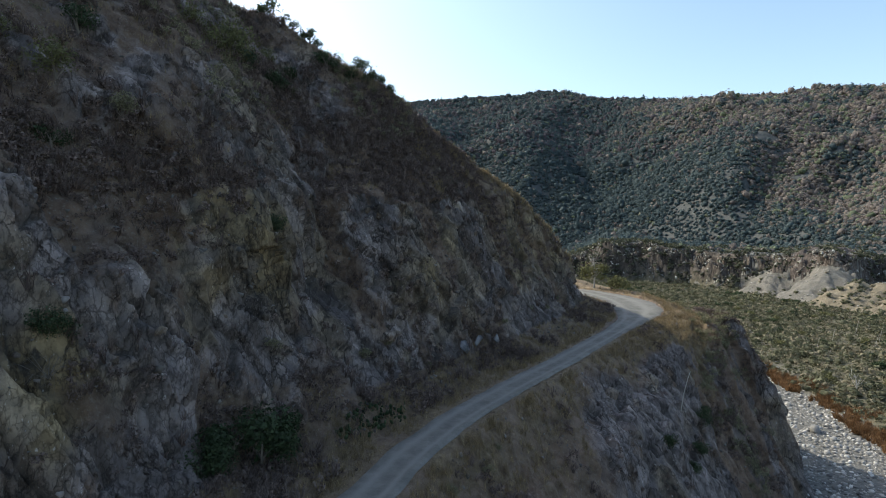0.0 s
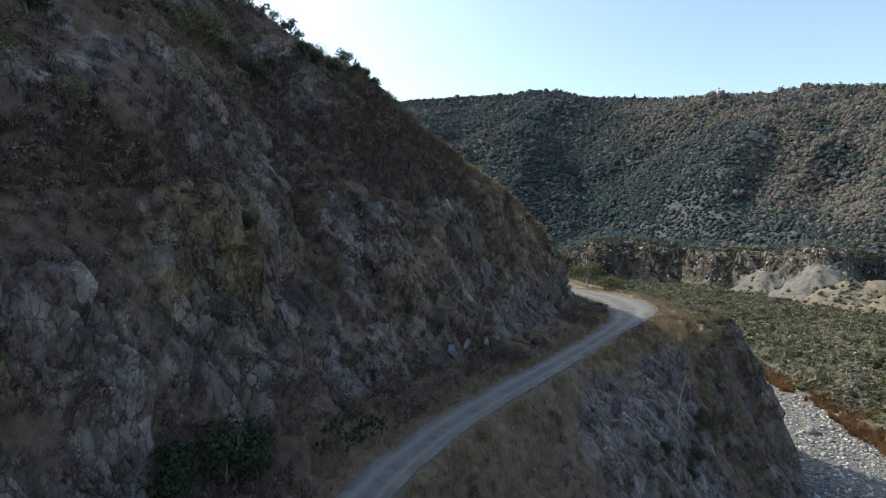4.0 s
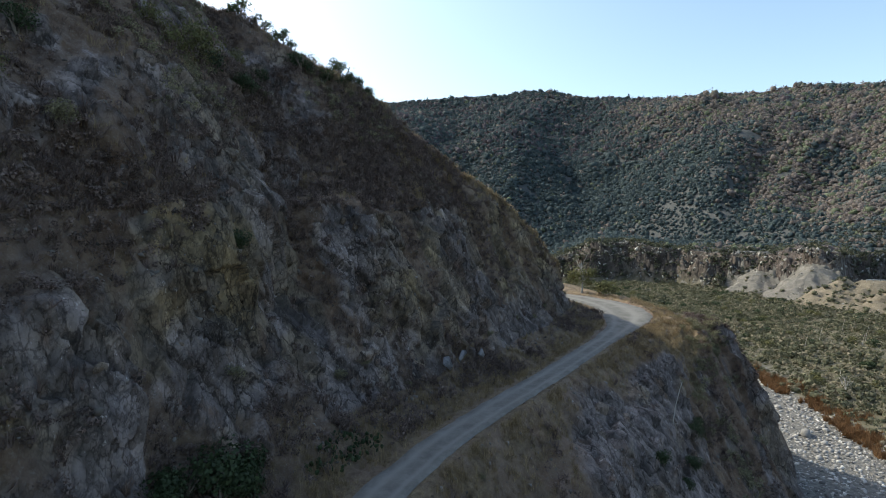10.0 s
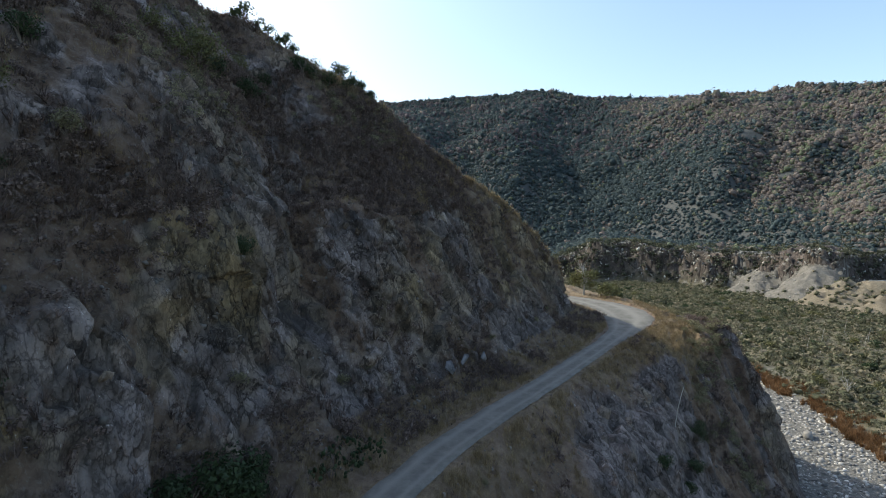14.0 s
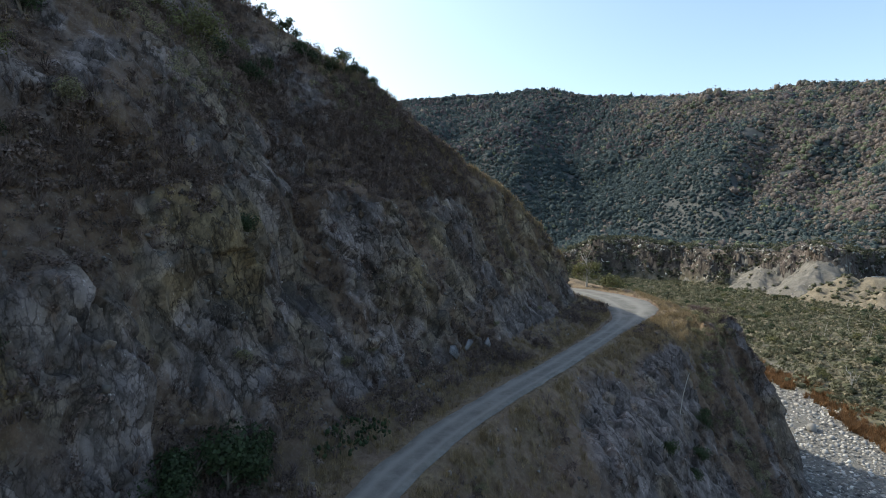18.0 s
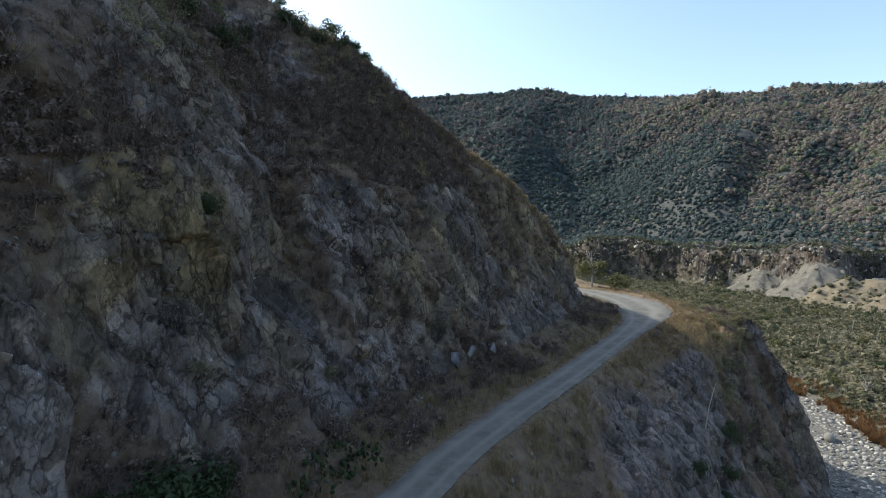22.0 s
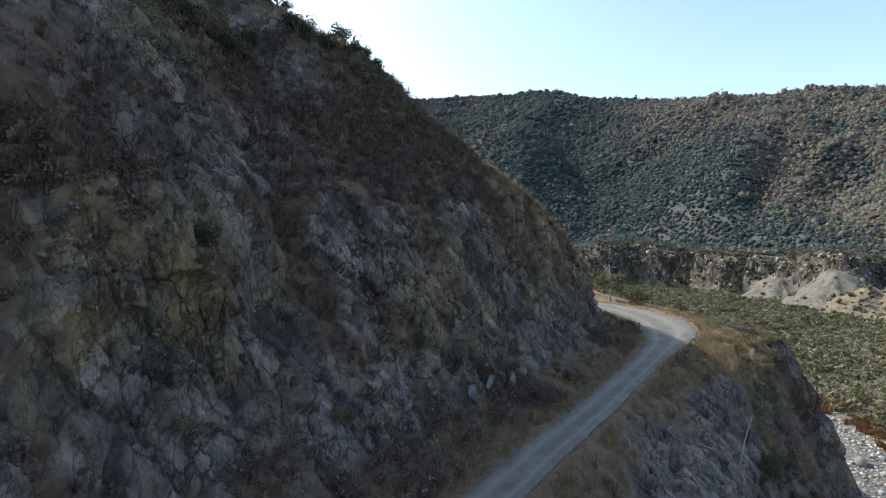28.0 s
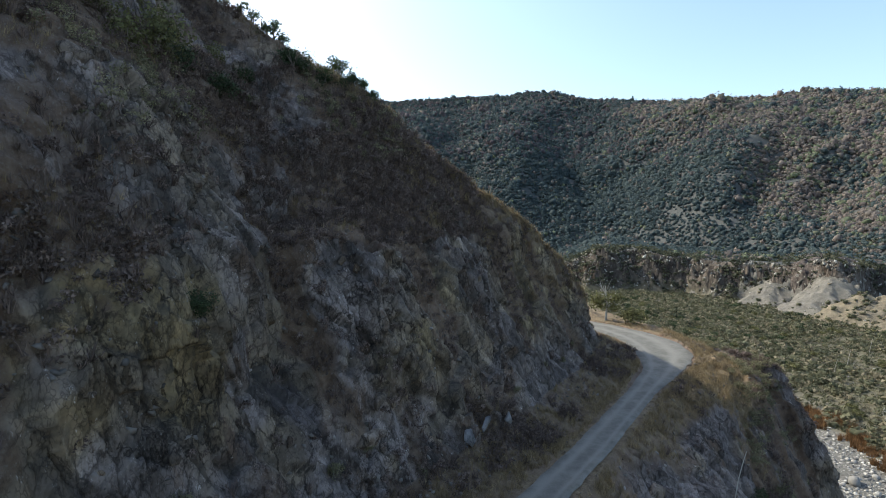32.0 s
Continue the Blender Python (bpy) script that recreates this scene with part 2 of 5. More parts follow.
def raw_mesh(name, verts, faces, smooth=False, **attributes):
    mesh = bpy.data.meshes.new(name)
    k = faces.shape[1]
    mesh.vertices.add(len(verts))
    mesh.vertices.foreach_set("co", np.ascontiguousarray(verts, np.float32).ravel())
    mesh.loops.add(len(faces) * k)
    mesh.loops.foreach_set("vertex_index", np.ascontiguousarray(faces, np.int32).ravel())
    mesh.polygons.add(len(faces))
    mesh.polygons.foreach_set("loop_start", np.arange(len(faces), dtype=np.int32) * k)
    mesh.polygons.foreach_set("loop_total", np.full(len(faces), k, np.int32))
    if smooth:
        mesh.polygons.foreach_set("use_smooth", np.ones(len(faces), bool))
    for key, values in attributes.items():
        layer = mesh.attributes.new(key, "FLOAT", "POINT")
        layer.data.foreach_set("value", np.ascontiguousarray(values, np.float32).ravel())
    mesh.update()
    mesh.validate()
    return mesh


def put(name, mesh, material, label="", category="", kind="", parent=None, group=""):
    ob = new(name, mesh)
    mesh.materials.append(material)
    ob.parent = parent
    return tagged(ob, label, category, group, kind)


def turned(n, rng, up=0.0):
    """Random turns: about z by any angle, leaning by up to `up` radians."""
    a, b, c = rng.uniform(0, 2 * np.pi, n), rng.uniform(-up, up, n), rng.uniform(-up, up, n)
    ca, sa, cb, sb, cc, sc = np.cos(a), np.sin(a), np.cos(b), np.sin(b), np.cos(c), np.sin(c)
    o, l = 0 * a, 0 * a + 1
    rz = np.stack([ca, -sa, o, sa, ca, o, o, o, l], 1).reshape(-1, 3, 3)
    rx = np.stack([l, o, o, o, cb, -sb, o, sb, cb], 1).reshape(-1, 3, 3)
    ry = np.stack([cc, o, sc, o, l, o, -sc, o, cc], 1).reshape(-1, 3, 3)
    return rx @ ry @ rz


def scatter(templates, places, sizes, rng, up=0.0, squash=(0.8, 1.2)):
    """Joins many copies of (verts, triangles) templates: vertices, faces and one random tone for each copy."""
    kind = rng.integers(0, len(templates), len(places))
    all_v, all_f, tone, base = [], [], [], 0
    for n, (tv, tf) in enumerate(templates):
        at = np.nonzero(kind == n)[0]
        if not len(at):
            continue
        scale = sizes[at, None] * np.stack([rng.uniform(0.85, 1.15, len(at)), rng.uniform(0.85, 1.15, len(at)), rng.uniform(*squash, len(at))], 1)
        v = np.einsum("nij,nkj->nki", turned(len(at), rng, up), tv[None] * scale[:, None, :]) + places[at][:, None]
        all_v.append(v.reshape(-1, 3))
        all_f.append((tf[None] + (np.arange(len(at)) * len(tv))[:, None, None]).reshape(-1, 3) + base)
        tone.append(np.repeat(rng.random(len(at)), len(tv)))
        base += len(at) * len(tv)
    return np.concatenate(all_v), np.concatenate(all_f), np.concatenate(tone)


def leaf_cloud(rng, lobes, leaves, size, height=0.8, core=True):
    """A clump of small leaf triangles on a few lobes, about one metre across, standing on z = 0."""
    centres = np.stack([rng.uniform(-0.3, 0.3, lobes), rng.uniform(-0.3, 0.3, lobes), rng.uniform(0.25, 0.7, lobes) * height], 1)
    radii = rng.uniform(0.16, 0.34, lobes)
    pick = rng.integers(0, lobes, leaves)
    way = rng.normal(size=(leaves, 3))
    way /= np.linalg.norm(way, axis=1)[:, None]
    at = centres[pick] + way * (radii[pick] * rng.uniform(0.55, 1.1, leaves))[:, None] * (1, 1, height)
    at[:, 2] = np.maximum(at[:, 2], 0.01)
    face = way + 0.45 * rng.normal(size=(leaves, 3))
    face /= np.linalg.norm(face, axis=1)[:, None]
    one = np.cross(face, rng.normal(size=(leaves, 3)))
    one /= np.linalg.norm(one, axis=1)[:, None]
    two = np.cross(face, one)
    turn = np.array([0, 2.1, 4.2])[None] + rng.uniform(-0.4, 0.4, (leaves, 3))
    spread = np.cos(turn)[..., None] * one[:, None] + np.sin(turn)[..., None] * two[:, None]
    tri = at[:, None] + spread * size * rng.uniform(0.6, 1.3, leaves)[:, None, None]
    return tri.reshape(-1, 3), np.arange(3 * leaves).reshape(-1, 3)


def crown_blob(rng, leaves, size, height=0.8):
    """A rounded, uneven far-off crown about one metre across on z = 0: a lumpy body with leaf sprays standing out of it."""
    g = (1 + 5**0.5) / 2
    body = np.array([(-1, g, 0), (1, g, 0), (-1, -g, 0), (1, -g, 0), (0, -1, g), (0, 1, g), (0, -1, -g), (0, 1, -g), (g, 0, -1), (g, 0, 1), (-g, 0, -1), (-g, 0, 1)])
    faces = [(0, 11, 5), (0, 5, 1), (0, 1, 7), (0, 7, 10), (0, 10, 11), (1, 5, 9), (5, 11, 4), (11, 10, 2), (10, 7, 6), (7, 1, 8),
             (3, 9, 4), (3, 4, 2), (3, 2, 6), (3, 6, 8), (3, 8, 9), (4, 9, 5), (2, 4, 11), (6, 2, 10), (8, 6, 7), (9, 8, 1)]
    body = body / np.linalg.norm(body, axis=1)[:, None] * rng.uniform(0.24, 0.44, 12)[:, None]
    way = rng.normal(size=(leaves, 3))
    way /= np.linalg.norm(way, axis=1)[:, None]
    one = np.cross(way, rng.normal(size=(leaves, 3)))
    one /= np.linalg.norm(one, axis=1)[:, None]
    two = np.cross(way, one) + 0.5 * way
    turn = np.array([0, 2.1, 4.2])[None] + rng.uniform(-0.4, 0.4, (leaves, 3))
    spread = np.cos(turn)[..., None] * one[:, None] + np.sin(turn)[..., None] * two[:, None]
    tri = (way * rng.uniform(0.32, 0.52, leaves)[:, None])[:, None] + spread * size * rng.uniform(0.6, 1.2, leaves)[:, None, None]
    v = np.concatenate([body, tri.reshape(-1, 3)]) * (1, 1, height) + (0, 0, 0.38 * height)
    return v, np.concatenate([np.array(faces), 12 + np.arange(3 * leaves).reshape(-1, 3)])


def twig_cloud(rng, twigs, thick=0.008, height=1.0, spread=0.55, bend=0.25):
    """Thin bare stems that fan out from the foot."""
    verts, faces = [], []
    for n in range(twigs):
        a, lean = rng.uniform(0, 2 * np.pi), rng.uniform(0.05, spread)
        tip = np.array([math.cos(a) * lean, math.sin(a) * lean, height * rng.uniform(0.5, 1.0)])
        mid = tip * 0.5 + np.array([*(rng.normal(size=2) * bend * 0.3), 0.08 * height])
        side = np.array([-math.sin(a), math.cos(a), 0]) * thick
        foot = np.array([*(rng.normal(size=2) * 0.06), 0.0])
        b = len(verts)
        verts += [foot - side, foot + side, mid - side * 0.7, mid + side * 0.7, tip]
        faces += [(b, b + 1, b + 3), (b, b + 3, b + 2), (b + 2, b + 3, b + 4)]
        twist = np.array([math.cos(a), math.sin(a), 0]) * thick * 0.8
        fork = mid + np.array([*(rng.normal(size=2) * 0.22), 0.3 * height])
        b = len(verts)
        verts += [mid - twist, mid + twist, fork]
        faces += [(b, b + 1, b + 2)]
    return np.array(verts), np.array(faces)


# ---------------------------------------------------------------- materials
def material(name, rough=0.9, metallic=0.0):
    mat = bpy.data.materials.new(name)
    mat.use_nodes = True
    tree = mat.node_tree
    shader = tree.nodes["Principled BSDF"]
    shader.inputs["Roughness"].default_value, shader.inputs["Metallic"].default_value = rough, metallic
    shader.inputs["Specular IOR Level"].default_value = 0.25
    return mat, tree, shader


def node(tree, kind, **inputs):
    made = tree.nodes.new(kind)
    for key, value in inputs.items():
        made.inputs[key.replace("_", " ")].default_value = value
    return made


def noise_fac(tree, scale, detail=5.0, rough=0.6, coord=None, lo=0.35, hi=0.65):
    tex = node(tree, "ShaderNodeTexNoise", Scale=scale, Detail=detail, Roughness=rough)
    if coord is not None:
        tree.links.new(coord, tex.inputs["Vector"])
    ramp = node(tree, "ShaderNodeMapRange", From_Min=lo, From_Max=hi)
    tree.links.new(tex.outputs["Fac"], ramp.inputs["Value"])
    return ramp.outputs[0]


def mix(tree, fac, a, b, blend="MIX"):
    made = tree.nodes.new("ShaderNodeMix")
    made.data_type, made.blend_type = "RGBA", blend
    for socket, value in ((made.inputs[0], fac), (made.inputs[6], a), (made.inputs[7], b)):
        if isinstance(value, (int, float)):
            socket.default_value = value
        elif isinstance(value, tuple):
            socket.default_value = (*value, 1)
        else:
            tree.links.new(value, socket)
    return made.outputs[2]


def attr(tree, name):
    made = tree.nodes.new("ShaderNodeAttribute")
    made.attribute_name = name
    return made.outputs["Fac"]


def obj_coord(tree, scale=(1, 1, 1), turn=(0, 0, 0)):
    geo = tree.nodes.new("ShaderNodeNewGeometry")
    mapping = tree.nodes.new("ShaderNodeMapping")
    mapping.inputs["Scale"].default_value, mapping.inputs["Rotation"].default_value = scale, turn
    tree.links.new(geo.outputs["Position"], mapping.inputs["Vector"])
    return mapping.outputs[0]


def bump(tree, shader, height, strength, distance, normal=None):
    made = node(tree, "ShaderNodeBump", Strength=strength, Distance=distance)
    if normal is not None:
        tree.links.new(normal, made.inputs["Normal"])
    tree.links.new(height, made.inputs["Height"])
    tree.links.new(made.outputs[0], shader.inputs["Normal"])


def cracked(tree, coord, scale, width):
    """Edges between irregular angular pieces: 0 in the crack, 1 on the piece; and a random grey for each piece."""
    wobble = node(tree, "ShaderNodeTexNoise", Scale=scale * 1.6, Detail=6.0, Roughness=0.65)
    tree.links.new(coord, wobble.inputs["Vector"])
    shifted = tree.nodes.new("ShaderNodeVectorMath")
    shifted.operation = "MULTIPLY_ADD"
    tree.links.new(wobble.outputs["Color"], shifted.inputs[0])
    shifted.inputs[1].default_value = (0.95 / scale,) * 3
    tree.links.new(coord, shifted.inputs[2])
    edge = node(tree, "ShaderNodeTexVoronoi", Scale=scale)
    edge.feature = "DISTANCE_TO_EDGE"
    cell = node(tree, "ShaderNodeTexVoronoi", Scale=scale)
    for v in (edge, cell):
        tree.links.new(shifted.outputs[0], v.inputs["Vector"])
    line = node(tree, "ShaderNodeMapRange", From_Min=0.0, From_Max=width)
    tree.links.new(edge.outputs["Distance"], line.inputs["Value"])
    grey = tree.nodes.new("ShaderNodeSeparateColor")
    tree.links.new(cell.outputs["Color"], grey.inputs[0])
    # only some of the joints have opened
    closed = noise_fac(tree, scale * 0.45, 4, 0.6, coord, 0.44, 0.56)
    opened = node(tree, "ShaderNodeMath")
    opened.operation = "MAXIMUM"
    tree.links.new(line.outputs[0], opened.inputs[0])
    tree.links.new(closed, opened.inputs[1])
    line = opened
    return line.outputs[0], grey.outputs[0], cell.outputs["Color"]


def rock_colour(tree, strata, pos, warm=0.0):
    """Colour and relief of the fractured rock: grey plates and ochre ones, open joints, pale fresh chips."""
    grey = mix(tree, noise_fac(tree, 0.45, 8, 0.62, pos), (0.115, 0.095, 0.088), (0.228, 0.189, 0.174))
    ochre = mix(tree, noise_fac(tree, 0.6, 8, 0.62, pos), (0.15, 0.11, 0.06), (0.28, 0.21, 0.118))
    rock = mix(tree, warm, grey, ochre)
    rust = noise_fac(tree, 0.28, 8, 0.7, strata, 0.55, 0.64)
    rock = mix(tree, rust, rock, (0.115, 0.078, 0.056))
    line1, shade1, face1 = cracked(tree, strata, 0.5, 0.06)
    line2, shade2, face2 = cracked(tree, strata, 1.5, 0.09)
    line3, shade3, face3 = cracked(tree, strata, 4.2, 0.12)
    rock = mix(tree, 0.5, rock, mix(tree, shade1, (0.5, 0.5, 0.5), (1.35, 1.35, 1.35)), "MULTIPLY")
    rock = mix(tree, 0.28, rock, mix(tree, shade2, (0.45, 0.45, 0.45), (1.4, 1.4, 1.4)), "MULTIPLY")
    rock = mix(tree, 0.12, rock, mix(tree, shade3, (0.4, 0.4, 0.4), (1.5, 1.5, 1.5)), "MULTIPLY")
    chips = noise_fac(tree, 2.4, 10, 0.8, strata, 0.6, 0.66)
    rock = mix(tree, chips, rock, (0.5, 0.455, 0.42))
    rock = mix(tree, 0.85, rock, mix(tree, line1, (0.1, 0.085, 0.075), (1.0, 1.0, 1.0)), "MULTIPLY")
    rock = mix(tree, 0.65, rock, mix(tree, line2, (0.13, 0.11, 0.1), (1.0, 1.0, 1.0)), "MULTIPLY")
    rock = mix(tree, 0.6, rock, mix(tree, line3, (0.15, 0.13, 0.12), (1.05, 1.05, 1.05)), "MULTIPLY")
    fine = noise_fac(tree, 9.0, 8, 0.75, pos, 0.3, 0.7)
    rock = mix(tree, 0.3, rock, mix(tree, fine, (0.5, 0.5, 0.5), (1.4, 1.4, 1.4)), "MULTIPLY")
    relief = mix(tree, 0.5, mix(tree, 0.5, shade1, line1), mix(tree, 0.5, shade2, line2))
    relief = mix(tree, 0.25, relief, noise_fac(tree, 5.0, 8, 0.7, pos, 0.2, 0.8))
    return rock, relief, (face1, face2, face3)


def faceted(tree, shader, faces, amount):
    """Leans the surface of each angular piece its own way; returns the leaning normal."""
    normal = tree.nodes.new("ShaderNodeNewGeometry").outputs["Normal"]
    for face, k in zip(faces, amount):
        lean = tree.nodes.new("ShaderNodeVectorMath")
        lean.operation = "MULTIPLY_ADD"
        lean.inputs[1].default_value, lean.inputs[2].default_value = (2 * k,) * 3, (-k,) * 3
        tree.links.new(face, lean.inputs[0])
        both = tree.nodes.new("ShaderNodeVectorMath")
        tree.links.new(normal, both.inputs[0])
        tree.links.new(lean.outputs[0], both.inputs[1])
        normal = both.outputs[0]
    unit = tree.nodes.new("ShaderNodeVectorMath")
    unit.operation = "NORMALIZE"
    tree.links.new(normal, unit.inputs[0])
    return unit.outputs[0]


def rock_and_soil():
    """Fractured grey-blue and ochre rock, reddish soil and dry grass, by the cover that the hillside carries."""
    mat, tree, shader = material("rock_soil", 0.85)
    strata = obj_coord(tree, (1.0, 1.0, 0.55), (0.2, 0.35, 0.6))
    pos = obj_coord(tree)
    rock, relief, faces = rock_colour(tree, strata, pos, attr(tree, "ochre"))
    slab = node(tree, "ShaderNodeMapRange", To_Min=0.35, To_Max=1.65)
    tree.links.new(attr(tree, "slab"), slab.inputs["Value"])
    tone = tree.nodes.new("ShaderNodeCombineColor")
    for n in range(3):
        tree.links.new(slab.outputs[0], tone.inputs[n])
    rock = mix(tree, 1.0, rock, tone.outputs[0], "MULTIPLY")
    rock = mix(tree, attr(tree, "crack"), (0.05, 0.045, 0.04), rock)
    soil = mix(tree, noise_fac(tree, 1.1, 7, 0.7, pos), (0.11, 0.072, 0.05), (0.23, 0.16, 0.115))
    soil = mix(tree, noise_fac(tree, 5, 6, 0.75, pos, 0.55, 0.68), soil, (0.28, 0.25, 0.215))
    straw = mix(tree, noise_fac(tree, 1.6, 8, 0.8, pos, 0.38, 0.6), (0.095, 0.068, 0.042), (0.24, 0.182, 0.112))
    colour = mix(tree, attr(tree, "soil"), rock, soil)
    colour = mix(tree, attr(tree, "straw"), colour, straw)
    tree.links.new(colour, shader.inputs["Base Color"])
    high = mix(tree, attr(tree, "soil"), relief, noise_fac(tree, 9.0, 8, 0.8, pos, 0.2, 0.8))
    bump(tree, shader, high, 0.9, 0.12, faceted(tree, shader, faces, (0.35, 0.2, 0.08)))
    return mat


def ground_material():
    """Valley soil with river gravel, and brush-covered mountain earth."""
    mat, tree, shader = material("valley_ground", 0.95)
    pos = obj_coord(tree)
    soil = mix(tree, noise_fac(tree, 0.25, 7, 0.7, pos), (0.09, 0.081, 0.053), (0.17, 0.15, 0.1))
    gravel = mix(tree, noise_fac(tree, 1.6, 8, 0.8, pos), (0.07, 0.065, 0.06), (0.2, 0.19, 0.17))
    brush = mix(tree, noise_fac(tree, 0.05, 8, 0.75, pos), (0.05, 0.055, 0.054), (0.09, 0.09, 0.085))
    colour = mix(tree, attr(tree, "gravel"), soil, gravel)
    bedding = obj_coord(tree, (0.22, 0.22, 0.1), (0.2, 0.3, 0.5))
    cliff, relief, _ = rock_colour(tree, bedding, pos, 0.1)
    cliff = mix(tree, 0.85, cliff, mix(tree, noise_fac(tree, 0.05, 6, 0.7, pos), (0.185, 0.19, 0.178), (0.8, 0.81, 0.75)), "MULTIPLY")
    colour = mix(tree, attr(tree, "bank"), colour, cliff)
    colour = mix(tree, attr(tree, "mountain"), colour, brush)
    tree.links.new(colour, shader.inputs["Base Color"])
    bump(tree, shader, noise_fac(tree, 2.0, 8, 0.75, pos, 0.2, 0.8), 0.6, 0.15)
    return mat


def road_material():
    mat, tree, shader = material("packed_dirt", 0.95)
    pos = obj_coord(tree)
    base = mix(tree, noise_fac(tree, 0.6, 7, 0.7, pos), (0.11, 0.104, 0.093), (0.185, 0.177, 0.16))
    base = mix(tree, noise_fac(tree, 6, 6, 0.75, pos, 0.55, 0.75), base, (0.135, 0.125, 0.108))
    base = mix(tree, attr(tree, "rut"), base, (0.225, 0.214, 0.193))
    tree.links.new(base, shader.inputs["Base Color"])
    bump(tree, shader, noise_fac(tree, 9.0, 8, 0.75, pos, 0.2, 0.8), 0.5, 0.04)
    return mat


def tone_material(name, dark, light, extra=None, rough=0.8, through_light=0.0, spread=(0.55, 1.25)):
    """Leaves, twigs or stones: two tones by the plant's own random tone and one by the leaf."""
    mat, tree, shader = material(name, rough)
    geo = tree.nodes.new("ShaderNodeNewGeometry")
    colour = mix(tree, attr(tree, "tone"), dark, light)
    leaf = node(tree, "ShaderNodeMapRange", To_Min=spread[0], To_Max=spread[1])
    tree.links.new(geo.outputs["Random Per Island"], leaf.inputs["Value"])
    if extra:
        pick = node(tree, "ShaderNodeMapRange", From_Min=0.72, From_Max=0.8)
        tree.links.new(attr(tree, "tone"), pick.inputs["Value"])
        colour = mix(tree, pick.outputs[0], colour, extra)
    grey = tree.nodes.new("ShaderNodeCombineColor")
    for n in range(3):
        tree.links.new(leaf.outputs[0], grey.inputs[n])
    colour = mix(tree, 1.0, colour, grey.outputs[0], "MULTIPLY")
    tree.links.new(colour, shader.inputs["Base Color"])
    if through_light:
        thin = node(tree, "ShaderNodeBsdfTranslucent")
        tree.links.new(colour, thin.inputs["Color"])
        both = node(tree, "ShaderNodeMixShader", Fac=through_light)
        tree.links.new(shader.outputs[0], both.inputs[1])
        tree.links.new(thin.outputs[0], both.inputs[2])
        tree.links.new(both.outputs[0], tree.nodes["Material Output"].inputs["Surface"])
    return mat


ROCK, GROUND, ROAD = rock_and_soil(), ground_material(), road_material()
# bluish leaf tones carry the mountain's distance haze in their base colour
HAZY_CHAPARRAL = tone_material("hazy_chaparral_leaf", (0.062, 0.086, 0.09), (0.104, 0.134, 0.13), (0.125, 0.106, 0.114), 0.85, 0.4, (0.8, 1.12))
# dry tan and olive brush, made paler to hold the slope's sunlight
SUNLIT_DRY_CHAPARRAL = tone_material("sunlit_dry_chaparral_leaf", (0.16, 0.135, 0.128), (0.255, 0.218, 0.185), (0.155, 0.18, 0.115), 0.85, 0.4, (0.8, 1.12))

# ---------------------------------------------------------------- hillside, road, valley and mountain
rng = np.random.default_rng(7)


# stretches of the slope by (s, height, half-length, half-height, weight)
THICKETS = ((12.5, 27.5, 2.2, 3.5, 0.9), (21, 22, 4, 2, 0.8), (52, 45, 9, 4.5, 1.0), (20, 41, 6, 3.5, 1.0), (60, 52, 9, 4, 0.9), (38, 52, 8, 4, 0.9), (38.3, 33, 2.2, 8, 0.9), (44, 27, 2.5, 6, 0.8), (30, 24, 4, 3, 0.6), (66, 46, 5, 4, 0.6))
OCHRE = ((23, 37, 3.5, 4, 1.0), (27.5, 34, 2.5, 4, 0.9), (17, 37, 2, 4, 0.7), (51, 37, 4, 4, 0.6), (31, 45, 4, 4, 0.5), (46, 32, 3, 3, 0.5), (10, 29, 3, 3, 0.9))
BARE = ((34.3, 36, 1.8, 8, 1.0), (28, 49.5, 5, 3.5, 1.0), (22, 30, 6, 5, 0.8), (52, 27, 6, 5, 0.9), (17, 31, 4, 5, 0.6), (42, 31, 2.5, 6, 0.9), (66, 29, 8, 5, 0.7))


def patches(s, z, spots):
    total = np.zeros_like(s)
    for s0, z0, ds, dz, w in spots:
        total = np.maximum(total, w * np.exp(-(((s - s0) / ds) ** 2) - ((z - z0) / dz) ** 2))
    return total


